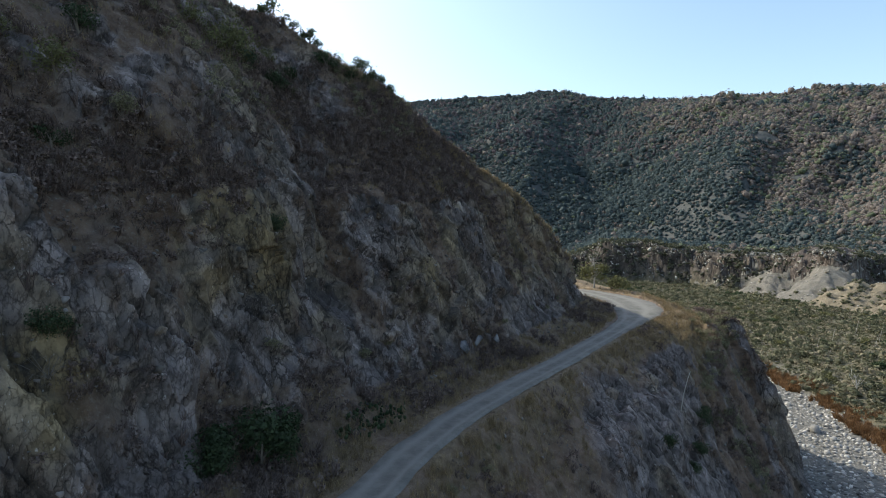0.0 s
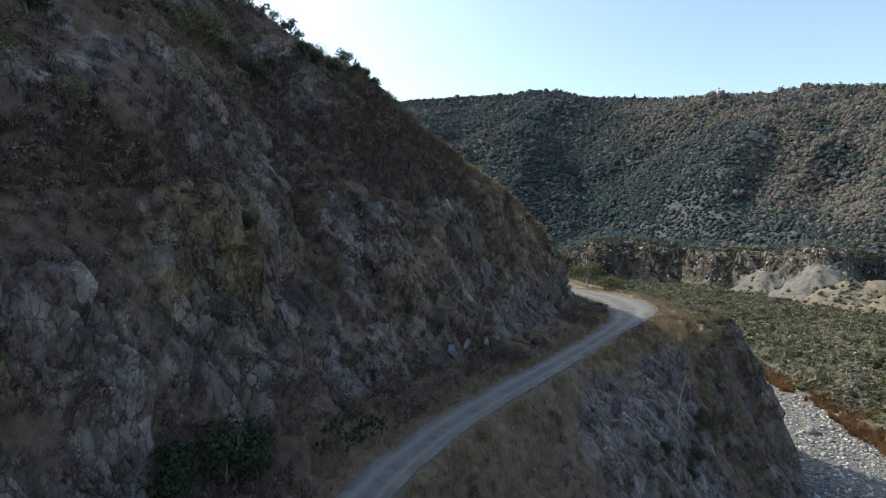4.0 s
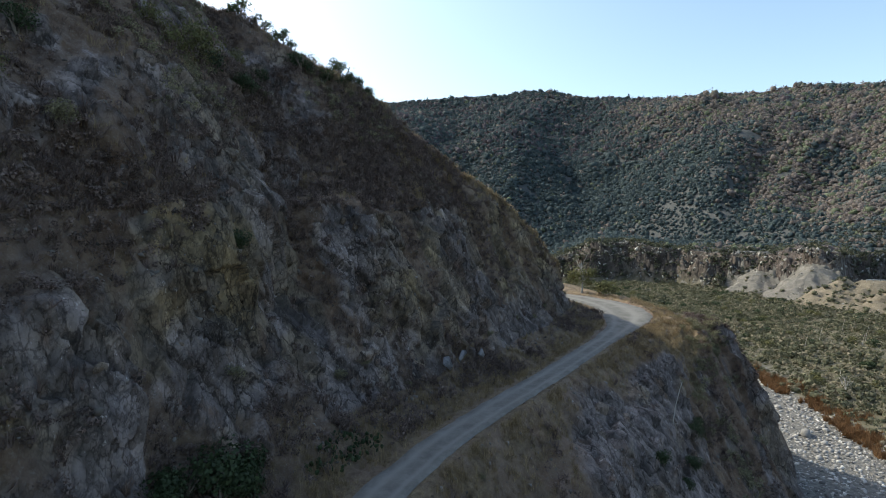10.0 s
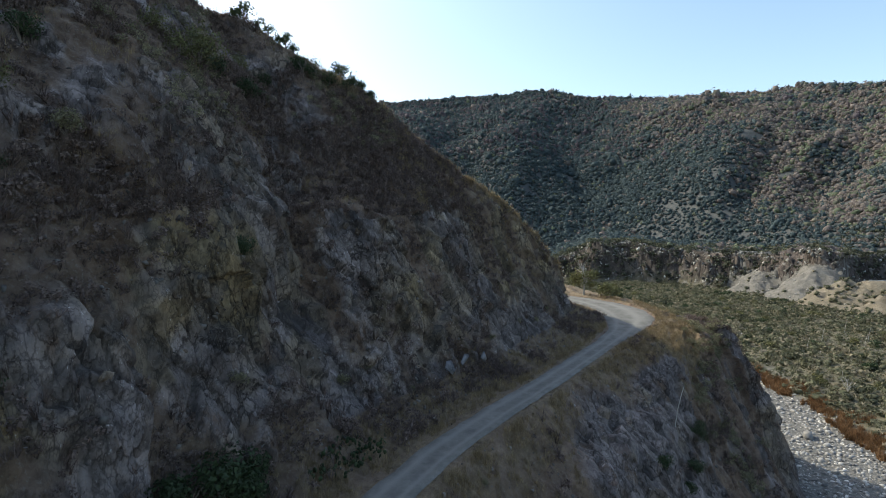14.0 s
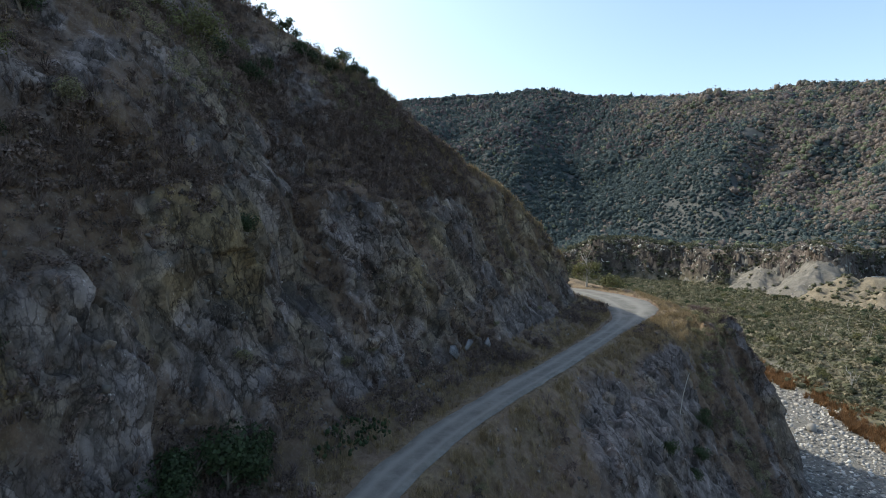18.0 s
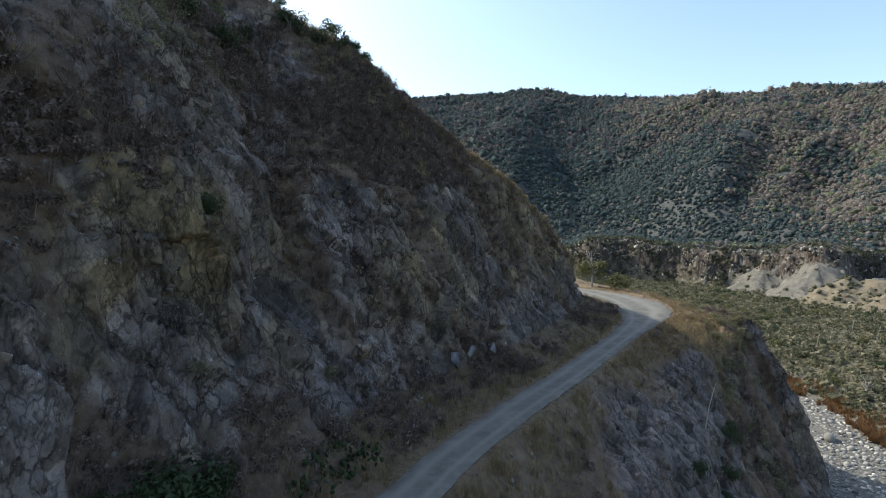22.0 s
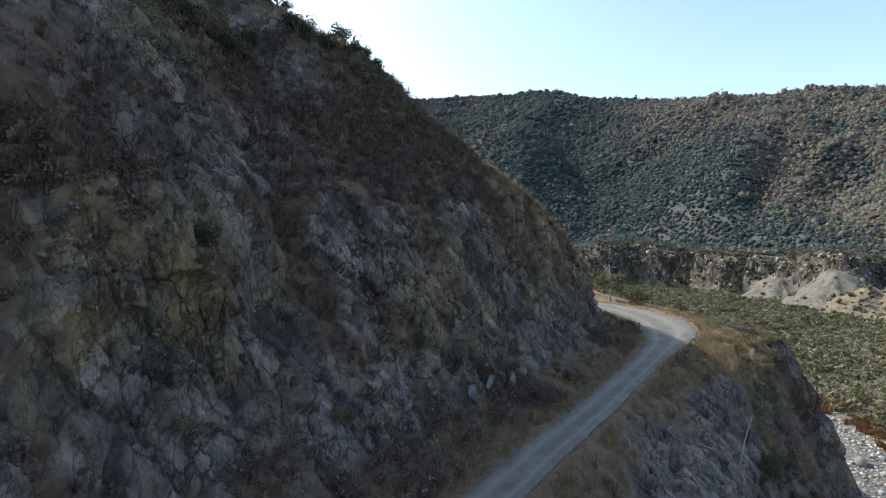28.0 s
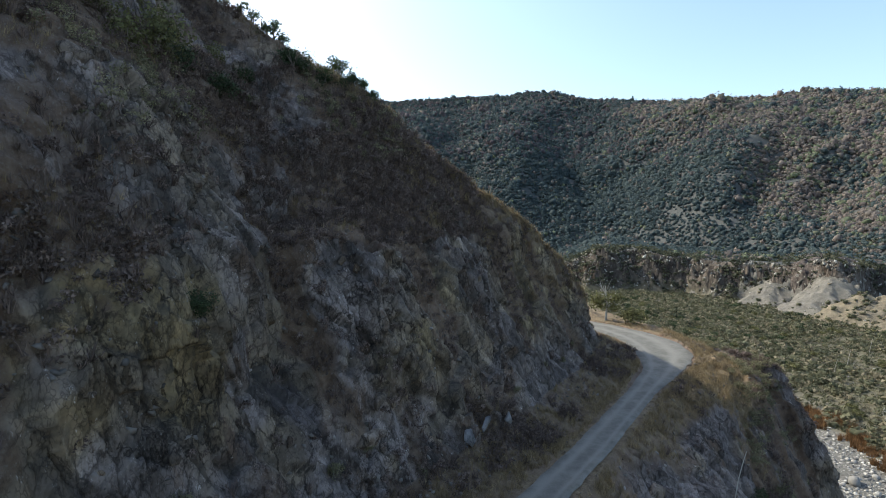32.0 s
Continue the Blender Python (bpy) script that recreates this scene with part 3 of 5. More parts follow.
def hill_grid():
    s_line = np.concatenate([np.arange(-30, 4, 1.0), np.arange(4, 30, 0.13), np.arange(30, 62, 0.16), np.arange(62, 110, 0.2), np.arange(110, 140, 1.0)])
    e_line = np.concatenate([np.arange(-42, -26, 1.5), np.arange(-26, -1.6, 0.22), np.arange(-1.6, 8, 0.22), np.arange(8, 15.2, 0.07), np.arange(15.2, 44, 0.18), np.arange(44, 130, 2.5)])
    s, e = np.meshgrid(s_line, e_line, indexing="ij")
    z = hill_height(s.ravel(), e.ravel()).reshape(s.shape)
    d = hill_d(s, e + setback(s, z - road_z(s)) * step(3.5, 7, e))
    x, y = to_xy(s, d)
    grid = np.stack([x, y, z], -1)
    du, dv = np.gradient(grid, axis=0), np.gradient(grid, axis=1)
    normal = np.cross(du, dv)
    normal /= np.linalg.norm(normal, axis=-1, keepdims=True) + 1e-9
    normal *= np.sign(normal[..., 2:3] + 1e-6)
    p, nrm, ef = grid.reshape(-1, 3), normal.reshape(-1, 3), e.ravel()
    steep = np.where(ef > 13, step(0.74, 0.52, nrm[:, 2]), step(0.82, 0.62, nrm[:, 2]))
    off_road = 1 - np.exp(-((np.maximum(np.abs(ef) - 1.8, 0) / 1.6) ** 2))
    sf, df, zf = s.ravel(), d.ravel(), p[:, 2]
    wob = np.stack([vnoise(p / 2.5, 60), vnoise(p / 2.5, 61), vnoise(p / 2.5, 62)], 1)
    # joints dip steeply; the plates between them are taller than wide
    skew = np.stack([0.95 * sf + 0.32 * zf, df, 0.36 * (0.95 * zf - 0.32 * sf)], 1)
    big, gap1, mark0 = blocks((skew + 0.6 * wob) / 3.0, 100, 1.0, 0.02)
    mid, gap2, mark = blocks((skew + 0.2 * wob) / 1.1, 200, 1.2, 0.03)
    small, gap3, mark2 = blocks((skew + 0.1 * wob) / 0.42, 300, 1.3, 0.05)
    plate, gap4, mark4 = blocks(np.stack([(sf + 0.3 * zf) / 1.7, df / 2.4, (zf - 0.3 * sf) / 6.5], 1) + 0.12 * wob, 320, 0.9, 0.03)
    lumps = fbm(p / 7, 3, 9)
    # chutes that gather soil and brush between the ribs
    chute = fbm(np.stack([(sf + 0.22 * zf) / 4.2, zf / 17, 0 * sf], 1) + 0.18 * wob, 3, 44)
    thicket = np.clip(patches(sf + 1.2 * wob[:, 0], zf + 1.2 * wob[:, 1], THICKETS), 0, 1) * (ef > 3)
    bare = patches(sf + wob[:, 0], zf + wob[:, 1], BARE) * (ef > 3)
    deep = step(0.12, 0.5, chute + 0.5 * thicket - 0.7 * bare) * step(3, 7, ef)
    rocky = np.clip(steep * 1.15 + 0.35 * fbm(skew / 2.2, 3, 45) + 0.5 * bare - 1.1 * thicket - 0.75 * step(41, 48, zf) * step(-0.35, 0.15, fbm(p / 4.5, 3, 48)) * (1 - bare), 0, 1) * (1 - 0.9 * deep)
    below = step(-4.5, -7.5, ef + 3.0 * step(76, 84, sf) + 1.5 * fbm(p / 5, 2, 46)) * step(42, 54, sf)
    ribs = fbm(np.stack([(sf - 0.5 * ef) / 3.6, ef / 16, 0 * sf], 1) + 0.15 * wob, 3, 47)
    rocky = np.where(ef < 0, below * np.clip(0.95 - 1.7 * step(-0.2, 0.3, ribs), 0, 1), rocky) * off_road
    turn = step(82, 90, sf) * step(-13, -10, ef) * step(7, 4, ef)
    slabs = np.exp(-(((sf - 60) / 6) ** 2) - ((ef + 6.5) / 3.2) ** 2)
    rocky = np.clip(rocky * (1 - turn) + 1.2 * slabs, 0, 1)
    shift = off_road * (0.5 * lumps * step(2.5, 9, np.abs(ef))) + rocky * (0.75 * big + 0.5 * plate + 0.14 * mid + 0.05 * small) - 0.75 * deep * off_road
    shift -= np.where(ef < -4, 0.9 * step(0.0, 0.5, ribs) * below, 0)
    shift -= rocky * (0.3 * step(0.06, 0.0, gap1) + 0.1 * step(0.07, 0, gap2) + 0.25 * step(0.06, 0, gap4))
    shift += (1 - rocky) * off_road * 0.32 * fbm(p / 0.9, 4, 70)
    p = p + nrm * shift[:, None]
    # the wide bend of the road is levelled into the nose
    mid_s = np.arange(80, 112, 0.4)
    mid_x, mid_y = to_xy(mid_s, road_d(mid_s))
    near = np.nonzero((sf > 76) & (sf < 116) & (np.abs(ef) < 13))[0]
    away = np.hypot(p[near, 0, None] - mid_x, p[near, 1, None] - mid_y)
    first = away.argmin(1)
    free = away[np.arange(len(near)), first] - np.where(ef[near] < 0, road_out(mid_s[first]), road_half(mid_s[first])) - 0.3
    p[near, 2] = np.minimum(p[near, 2], road_z(mid_s[first]) - 0.1 + 2.5 * np.maximum(free, 0))
    crack = np.clip((0.4 + 0.6 * step(0.0, 0.04, gap1)) * (0.6 + 0.4 * step(0.0, 0.05, gap2)) * (0.8 + 0.2 * step(0, 0.08, gap3)) * (0.45 + 0.55 * step(0, 0.045, gap4)), 0, 1)
    crack = 1 - (1 - crack) * rocky
    brown = step(60, 70, sf) * step(24, 31, zf) * step(6, 9, ef)
    soil = np.clip(1 - rocky * 1.5 + 0.3 * fbm(p / 2, 3, 90) + brown * (0.55 + 0.6 * fbm(skew / 2.2, 4, 91)), 0, 1)
    bench = np.exp(-((ef - 0.5) / 8) ** 2) + step(70, 86, sf) * step(-15, -11, ef) * step(9, 4, ef)
    straw = np.clip(soil * (1 - 0.5 * below) * (bench * 1.0 + turn + 0.35 * step(60, 75, sf) * (zf > 30)) + 0.3 * fbm(p / 1.5, 3, 95) - 0.15, 0, 1) * soil
    straw[near[free < 0.1]] = 0
    ochre = np.clip(patches(sf + 2 * wob[:, 2], zf + 2 * wob[:, 0], OCHRE) * 1.2 + 0.45 * step(0.1, 0.5, fbm(p / 6, 3, 96)) + 0.7 * brown, 0, 1)
    shade = np.clip(0.3 * mark0 + 0.35 * mark4 + 0.25 * mark + 0.1 * mark2, 0, 1)
    return p.reshape(grid.shape), dict(crack=crack, soil=soil, straw=straw, slab=shade, ochre=ochre, thicket=np.clip(thicket + 0.6 * deep, 0, 1)), s, e


hill, cover, hill_s, hill_e = hill_grid()
put("hillside", sheet_mesh("hillside", hill, False, **cover), ROCK, "steep fractured grey and ochre rock hillside with dry soil", "hillside", "structure")


def build_road():
    s_line = np.concatenate([np.arange(-40, 84, 0.5), np.arange(84, 110, 0.2)])
    w_line = np.linspace(-1, 1, 25)
    s, w = np.meshgrid(s_line, w_line, indexing="ij")
    d0 = road_d(s)
    slope = np.gradient(d0, s_line, axis=0)
    edge = 1 + 0.05 * vnoise(np.stack([s.ravel() / 1.3, np.sign(w.ravel()) * 5, 0 * s.ravel()], 1), 3).reshape(s.shape)
    across = w * np.where(w < 0, road_out(s), road_half(s)) * edge
    k = np.sqrt(1 + slope**2)
    ss, dd = s - across * slope / k, d0 + across / k
    x, y = to_xy(ss, dd)
    flat = np.stack([x, y, 0 * x], -1).reshape(-1, 3)
    z = road_z(s) + 0.14 - 0.16 * np.abs(w) ** 8 + 0.02 * fbm(flat / 0.8, 3, 8).reshape(s.shape)
    rut = np.exp(-(((np.abs(w) - 0.45) / 0.16) ** 2))
    z = z - 0.03 * rut
    return put("road", sheet_mesh("road", np.stack([x, y, z], -1), True, rut=rut.ravel() * 0.7), ROAD, "pale packed dirt road on a rock bench", "road", "structure")


build_road()


def build_ground():
    az = np.radians(np.concatenate([np.arange(-180, -24, 4.0), np.arange(-24, 6, 0.5), np.arange(6, 54, 0.14), np.arange(54, 180, 4.0), [180]]))
    rad = np.concatenate([[0.0, 12, 25], np.arange(40, 200, 1.6), np.arange(200, 325, 2.0), np.arange(325, 410, 0.8), 410 * 1.012 ** np.arange(0, 132), [2400, 3200, 4700]])
    r, a = np.meshgrid(rad, az, indexing="ij")
    x, y = r * np.sin(a), r * np.cos(a)
    z, bank, mount = ground_parts(x.ravel(), y.ravel())
    z = z.reshape(x.shape)
    across = river_offset(x, y)
    pts = np.stack([x, y, 0 * x], -1).reshape(-1, 3)
    gravel = np.clip(step(15, 11, np.where(y < 140, across, np.abs(across)).ravel() + 3 * fbm(pts / 6, 3, 15)) + 0.4 * step(0.1, 0.6, fbm(pts / 18, 3, 16)), 0, 1)
    return put("ground", sheet_mesh("ground", np.stack([x, y, z], -1), False, gravel=gravel, mountain=mount, bank=bank), GROUND,
               "dry valley floor with river gravel, rising to a brushy mountain", "ground", "structure")


build_ground()


def mountain_brush():
    n = 58000
    az, u = np.radians(rng.uniform(-7, 44, n)), rng.random(n) ** 0.85
    r = 400 + u * 760
    x, y = r * np.sin(az), r * np.cos(az)
    z, bank, mount = ground_parts(x, y)
    ok = (mount > 0.6) & (fbm(np.stack([x, y, 0 * x], 1) / 40, 3, 77) > -1.1)
    at = np.stack([x, y, z - 0.7], 1)[ok]
    side = np.degrees(np.arctan2(at[:, 0], at[:, 1])) + 7 * fbm(at / 90, 3, 82)
    # pale dry brush thickens to the upper right, painting the sunlit slope
    dry = rng.random(len(at)) < 0.06 + 0.85 * step(22, 34, side + 0.05 * (at[:, 2] - 140)) * (1 - 0.6 * clump(at, 45, 83, 0.0, 0.5))
    line = np.radians(rng.uniform(-4, 46, 330))
    far = np.interp(np.degrees(line), (-10, 15, 35, 45), (1150, 1100, 940, 790)) + rng.uniform(-25, 10, 330)
    cx, cy = far * np.sin(line), far * np.cos(line)
    at = np.concatenate([at, np.stack([cx, cy, ground_height(cx, cy) - 2.6], 1)])
    dry = np.concatenate([dry, np.zeros(330, bool)])
    shapes = [crown_blob(rng, 12, 0.15, 0.9) for _ in range(8)]
    size = rng.uniform(4.4, 8.2, len(at)) * np.clip(np.hypot(at[:, 0], at[:, 1]) / 780, 0.55, 1.2) * (1 + 0.25 * vnoise(at / 60, 81)) * np.where(rng.random(len(at)) < 0.06, 1.6, 1)
    size[-330:] = rng.uniform(7, 15, 330)
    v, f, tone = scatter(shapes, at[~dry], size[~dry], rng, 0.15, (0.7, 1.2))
    tone = tone * (0.35 + 0.65 * step(70, 170, v[:, 2] + 25 * vnoise(v / 60, 84)))  # tone falls downhill: the lower slope's shade put into the leaf colour
    put("chaparral", raw_mesh("chaparral", v, f, True, tone=tone), HAZY_CHAPARRAL, "dense dusky green chaparral on the mountain, with haze and shade in its colour", "shrubs", "stuff")
    v, f, tone = scatter(shapes, at[dry], size[dry], rng, 0.15, (0.7, 1.2))
    put("dry_chaparral", raw_mesh("dry_chaparral", v, f, True, tone=tone), SUNLIT_DRY_CHAPARRAL, "tan and olive chaparral on the mountain, lightened in colour for sunlight", "shrubs", "stuff")


mountain_brush()

# ---------------------------------------------------------------- plants and stones: materials
BRUSH = tone_material("dead_brush", (0.1, 0.074, 0.064), (0.215, 0.162, 0.138), None, 0.9, 0.15)
STRAW = tone_material("dry_grass", (0.175, 0.127, 0.07), (0.38, 0.29, 0.17), None, 0.85, 0.3)
DARK_LEAF = tone_material("dark_green_leaf", (0.025, 0.042, 0.018), (0.06, 0.085, 0.035), None, 0.6, 0.25)
GREY_LEAF = tone_material("grey_green_leaf", (0.13, 0.122, 0.07), (0.265, 0.24, 0.145), None, 0.8, 0.25)
SCRUB_LEAF = tone_material("valley_scrub_leaf", (0.085, 0.09, 0.054), (0.19, 0.182, 0.112), (0.235, 0.205, 0.14), 0.85, 0.3, (0.7, 1.15))
OLIVE_LEAF = tone_material("olive_feathery_leaf", (0.09, 0.095, 0.04), (0.18, 0.17, 0.075), None, 0.8, 0.3)
RUST = tone_material("rust_dry_reeds", (0.13, 0.07, 0.03), (0.26, 0.15, 0.075), None, 0.85, 0.3)
STONE = tone_material("river_stone", (0.1, 0.095, 0.09), (0.5, 0.475, 0.435), None, 0.8)
RUBBLE = tone_material("rubble_stone", (0.1, 0.09, 0.08), (0.23, 0.205, 0.185), None, 0.85)
BANK_STONE = tone_material("quarry_face_stone", (0.07, 0.066, 0.058), (0.42, 0.4, 0.355), None, 0.85)
BANK_LEAF = tone_material("bank_scrub_leaf", (0.05, 0.058, 0.038), (0.125, 0.125, 0.08), None, 0.85, 0.3)
BARK = tone_material("grey_bark", (0.12, 0.1, 0.085), (0.2, 0.17, 0.14), None, 0.9)
PALE_WOOD = tone_material("bleached_wood", (0.33, 0.305, 0.27), (0.47, 0.44, 0.39), None, 0.85)


def plain_rock(name, warm, size=1.0, depth=1.2):
    mat, tree, shader = material(name, 0.85)
    pos = obj_coord(tree, (size, size, 0.5 * size), (0.3, 0.4, 0.5))
    rock, relief, faces = rock_colour(tree, pos, obj_coord(tree), warm)
    info = tree.nodes.new("ShaderNodeObjectInfo")
    rock = mix(tree, 0.6, rock, mix(tree, info.outputs["Random"], (0.4 * depth, 0.36 * depth, 0.31 * depth), (depth,) * 3), "MULTIPLY")
    tree.links.new(rock, shader.inputs["Base Color"])
    bump(tree, shader, relief, 0.9, 0.2, faceted(tree, shader, faces, (0.1, 0.3, 0.3)))
    return mat


LOOSE, GREY_ROCK = plain_rock("loose_rock", 0.3), plain_rock("bluff_rock", 0.1, 0.25, 0.6)


def gravel_material():
    mat, tree, shader = material("crushed_gravel", 0.95)
    pos = obj_coord(tree)
    base = mix(tree, noise_fac(tree, 0.3, 8, 0.75, pos), (0.11, 0.1, 0.085), (0.2, 0.185, 0.16))
    base = mix(tree, noise_fac(tree, 1.4, 8, 0.8, pos, 0.52, 0.66), base, (0.12, 0.11, 0.095))
    tree.links.new(base, shader.inputs["Base Color"])
    bump(tree, shader, noise_fac(tree, 1.5, 8, 0.8, pos, 0.2, 0.8), 0.7, 0.4)
    return mat


def sand_material():
    mat, tree, shader = material("sandy_earth", 0.95)
    pos = obj_coord(tree)
    base = mix(tree, noise_fac(tree, 0.25, 8, 0.75, pos), (0.13, 0.108, 0.076), (0.235, 0.198, 0.142))
    base = mix(tree, noise_fac(tree, 1.1, 8, 0.8, pos, 0.55, 0.68), base, (0.12, 0.095, 0.06))
    tree.links.new(base, shader.inputs["Base Color"])
    bump(tree, shader, noise_fac(tree, 1.2, 8, 0.8, pos, 0.2, 0.8), 0.7, 0.5)
    return mat


GRAVEL, SAND = gravel_material(), sand_material()

# ---------------------------------------------------------------- where the hill's surface lies
HILL_S, HILL_EL = hill_s[:, 0], hill_e[0]


def hill_at(s, e):
    """Points of the finished hillside at s along the road and e metres from its middle."""
    i = np.clip(np.searchsorted(HILL_S, s), 0, len(HILL_S) - 1)
    j = np.clip(np.searchsorted(HILL_EL, e), 0, len(HILL_EL) - 1)
    return hill[i, j], i, j


HILL_D = to_sd(hill[..., 0], hill[..., 1])[1]
THICK = cover["thicket"].reshape(hill_s.shape)


def hill_point(s, d):
    """The hillside's surface at s along the cliff and d across it."""
    i = np.clip(np.searchsorted(HILL_S, s), 0, len(HILL_S) - 1)
    return hill[i, np.abs(HILL_D[i] - d).argmin()]


def hill_spot(s, z):
    """The point of the slope above the road at s and at the height z."""
    i = np.clip(np.searchsorted(HILL_S, s), 0, len(HILL_S) - 1)
    up = np.nonzero(HILL_EL > 3)[0]
    return hill[i, up[np.abs(hill[i, up, 2] - z).argmin()]]


def thick_at(s, e):
    """How densely brush covers the slope there."""
    return THICK[np.clip(np.searchsorted(HILL_S, s), 0, len(HILL_S) - 1), np.clip(np.searchsorted(HILL_EL, e), 0, len(HILL_EL) - 1)]


def hill_sample(n, s0, s1, e0, e1, want, sink=0.05):
    """Random points of the hillside within the stretch, kept with the chance that want(point, soil, straw, s, e) gives."""
    s, e = rng.uniform(s0, s1, n), rng.uniform(e0, e1, n)
    p, i, j = hill_at(s, e)
    soil = cover["soil"].reshape(hill_s.shape)[i, j]
    straw = cover["straw"].reshape(hill_s.shape)[i, j]
    keep = rng.random(n) < want(p, soil, straw, s, e)
    return p[keep] - (0, 0, sink)


# ---------------------------------------------------------------- cover that nobody could count
def blades(rng, count, height=1.0, lean=0.45, wide=0.018):
    a, k = rng.uniform(0, 2 * np.pi, count), rng.uniform(0.1, lean, count)
    foot = np.stack([rng.normal(0, 0.13, count), rng.normal(0, 0.13, count), 0 * a], 1)
    tip = foot + np.stack([np.cos(a) * k, np.sin(a) * k, height * rng.uniform(0.5, 1, count)], 1)
    side = np.stack([-np.sin(a), np.cos(a), 0 * a], 1) * wide
    return np.stack([foot - side, foot + side, tip], 1).reshape(-1, 3), np.arange(3 * count).reshape(-1, 3)


def grass_cover():
    shapes = [blades(rng, 14) for _ in range(6)]
    a = hill_sample(60000, 8, 112, -14, 12, lambda p, soil, straw, s, e: np.clip(straw * 1.2, 0, 1) * (np.abs(e) > road_half(s) + 0.1) * (0.25 + 0.75 * clump(p, 2.2, 130, -0.3, 0.4)))
    b = hill_sample(26000, 55, 92, 10, 26, lambda p, soil, straw, s, e: step(34, 40, p[:, 2]) * soil * clump(p, 3, 131, -0.2, 0.4))
    c = hill_sample(26000, 5, 70, 15, 44, lambda p, soil, straw, s, e: soil * clump(p, 4, 132, 0.0, 0.5) * 0.6)
    ridge = hill_sample(40000, 54, 94, 9, 34, lambda p, soil, straw, s, e: np.exp(-(((p[:, 2] - np.interp(s, CREST_S, CREST_Z) + 0.6) / 1.6) ** 2)) * (0.3 + 0.7 * clump(p, 2.5, 133, -0.3, 0.3)))
    at = np.concatenate([a, b, c, ridge])
    size = np.concatenate([rng.uniform(0.35, 0.9, len(at) - len(ridge)), rng.uniform(0.7, 1.3, len(ridge))])
    v, f, tone = scatter(shapes, at, size, rng, 0.25)
    put("dry_grass", raw_mesh("dry_grass", v, f, False, tone=tone), STRAW, "dry straw-coloured grass tufts on the slopes and road verge", "grass", "stuff")


def brush_cover():
    shapes = [twig_cloud(rng, 14, 0.026, 0.9, 0.65) for _ in range(4)] + [leaf_cloud(rng, 6, 70, 0.085, 0.8) for _ in range(4)]
    a = hill_sample(24000, 4, 72, 12, 44, lambda p, soil, straw, s, e: np.clip(0.25 + soil, 0, 1) * clump(p, 5, 140, -0.2, 0.3) * step(28, 42, p[:, 2] + 5 * vnoise(p / 6, 145)) * 0.42)
    thick = hill_sample(30000, 6, 98, 4, 40, lambda p, soil, straw, s, e: thick_at(s, e) ** 1.3 * 0.8)
    pockets = hill_sample(9000, 4, 92, 8.5, 15, lambda p, soil, straw, s, e: soil * clump(p, 3, 146, -0.2, 0.3) * 0.35)
    b = hill_sample(4200, 38, 70, 14, 30, lambda p, soil, straw, s, e: clump(p, 4, 141, -0.5, 0.1))
    c = hill_sample(4200, 8, 95, 3.2, 11.5, lambda p, soil, straw, s, e: np.clip(soil + 0.3, 0, 1) * clump(p, 3.5, 142, -0.25, 0.25) * 0.85)
    d = hill_sample(3600, 30, 112, -22, -3, lambda p, soil, straw, s, e: np.clip(0.3 + soil, 0, 1) * clump(p, 3.5, 143, -0.05, 0.4) * 0.6 * np.where(s > 84, e < -13, 1))
    nose = hill_sample(6500, 80, 110, -22, -12.5, lambda p, soil, straw, s, e: 0.3 * clump(p, 3, 147, -0.1, 0.4))
    at = np.concatenate([a, b, c, d, pockets, nose, thick])
    v, f, tone = scatter(shapes, at, rng.uniform(0.5, 1.4, len(at)), rng, 0.3)
    put("dead_brush", raw_mesh("dead_brush", v, f, False, tone=tone), BRUSH, "dark brown leafless brush clinging to the rocky slope", "brush", "stuff")


def green_cover():
    shapes = [leaf_cloud(rng, 6, 130, 0.05, 0.8) for _ in range(4)]
    a = hill_sample(1800, 4, 64, 20, 46, lambda p, soil, straw, s, e: clump(p, 6, 150, 0.1, 0.5) * 0.8)
    b = hill_sample(1500, 80, 112, -20, -10.5, lambda p, soil, straw, s, e: clump(p, 3, 151, -0.2, 0.4) * 0.5)
    at = np.concatenate([a, b])
    v, f, tone = scatter(shapes, at, rng.uniform(0.9, 2.0, len(at)), rng, 0.2)
    put("grey_green_brush", raw_mesh("grey_green_brush", v, f, False, tone=tone), GREY_LEAF, "grey-green sage brush on the upper slope", "brush", "stuff")


grass_cover()
brush_cover()
green_cover()


def valley_points(n, want, r0=70, r1=400, a0=8, a1=52):
    r, az = np.sqrt(rng.uniform(r0**2, r1**2, n)), np.radians(rng.uniform(a0, a1, n))
    x, y = r * np.sin(az), r * np.cos(az)
    across = river_offset(x, y)
    z, bank, mount = ground_parts(x, y)
    p = np.stack([x, y, z], 1)
    keep = rng.random(n) < want(p, across, bank, mount)
    return p[keep]


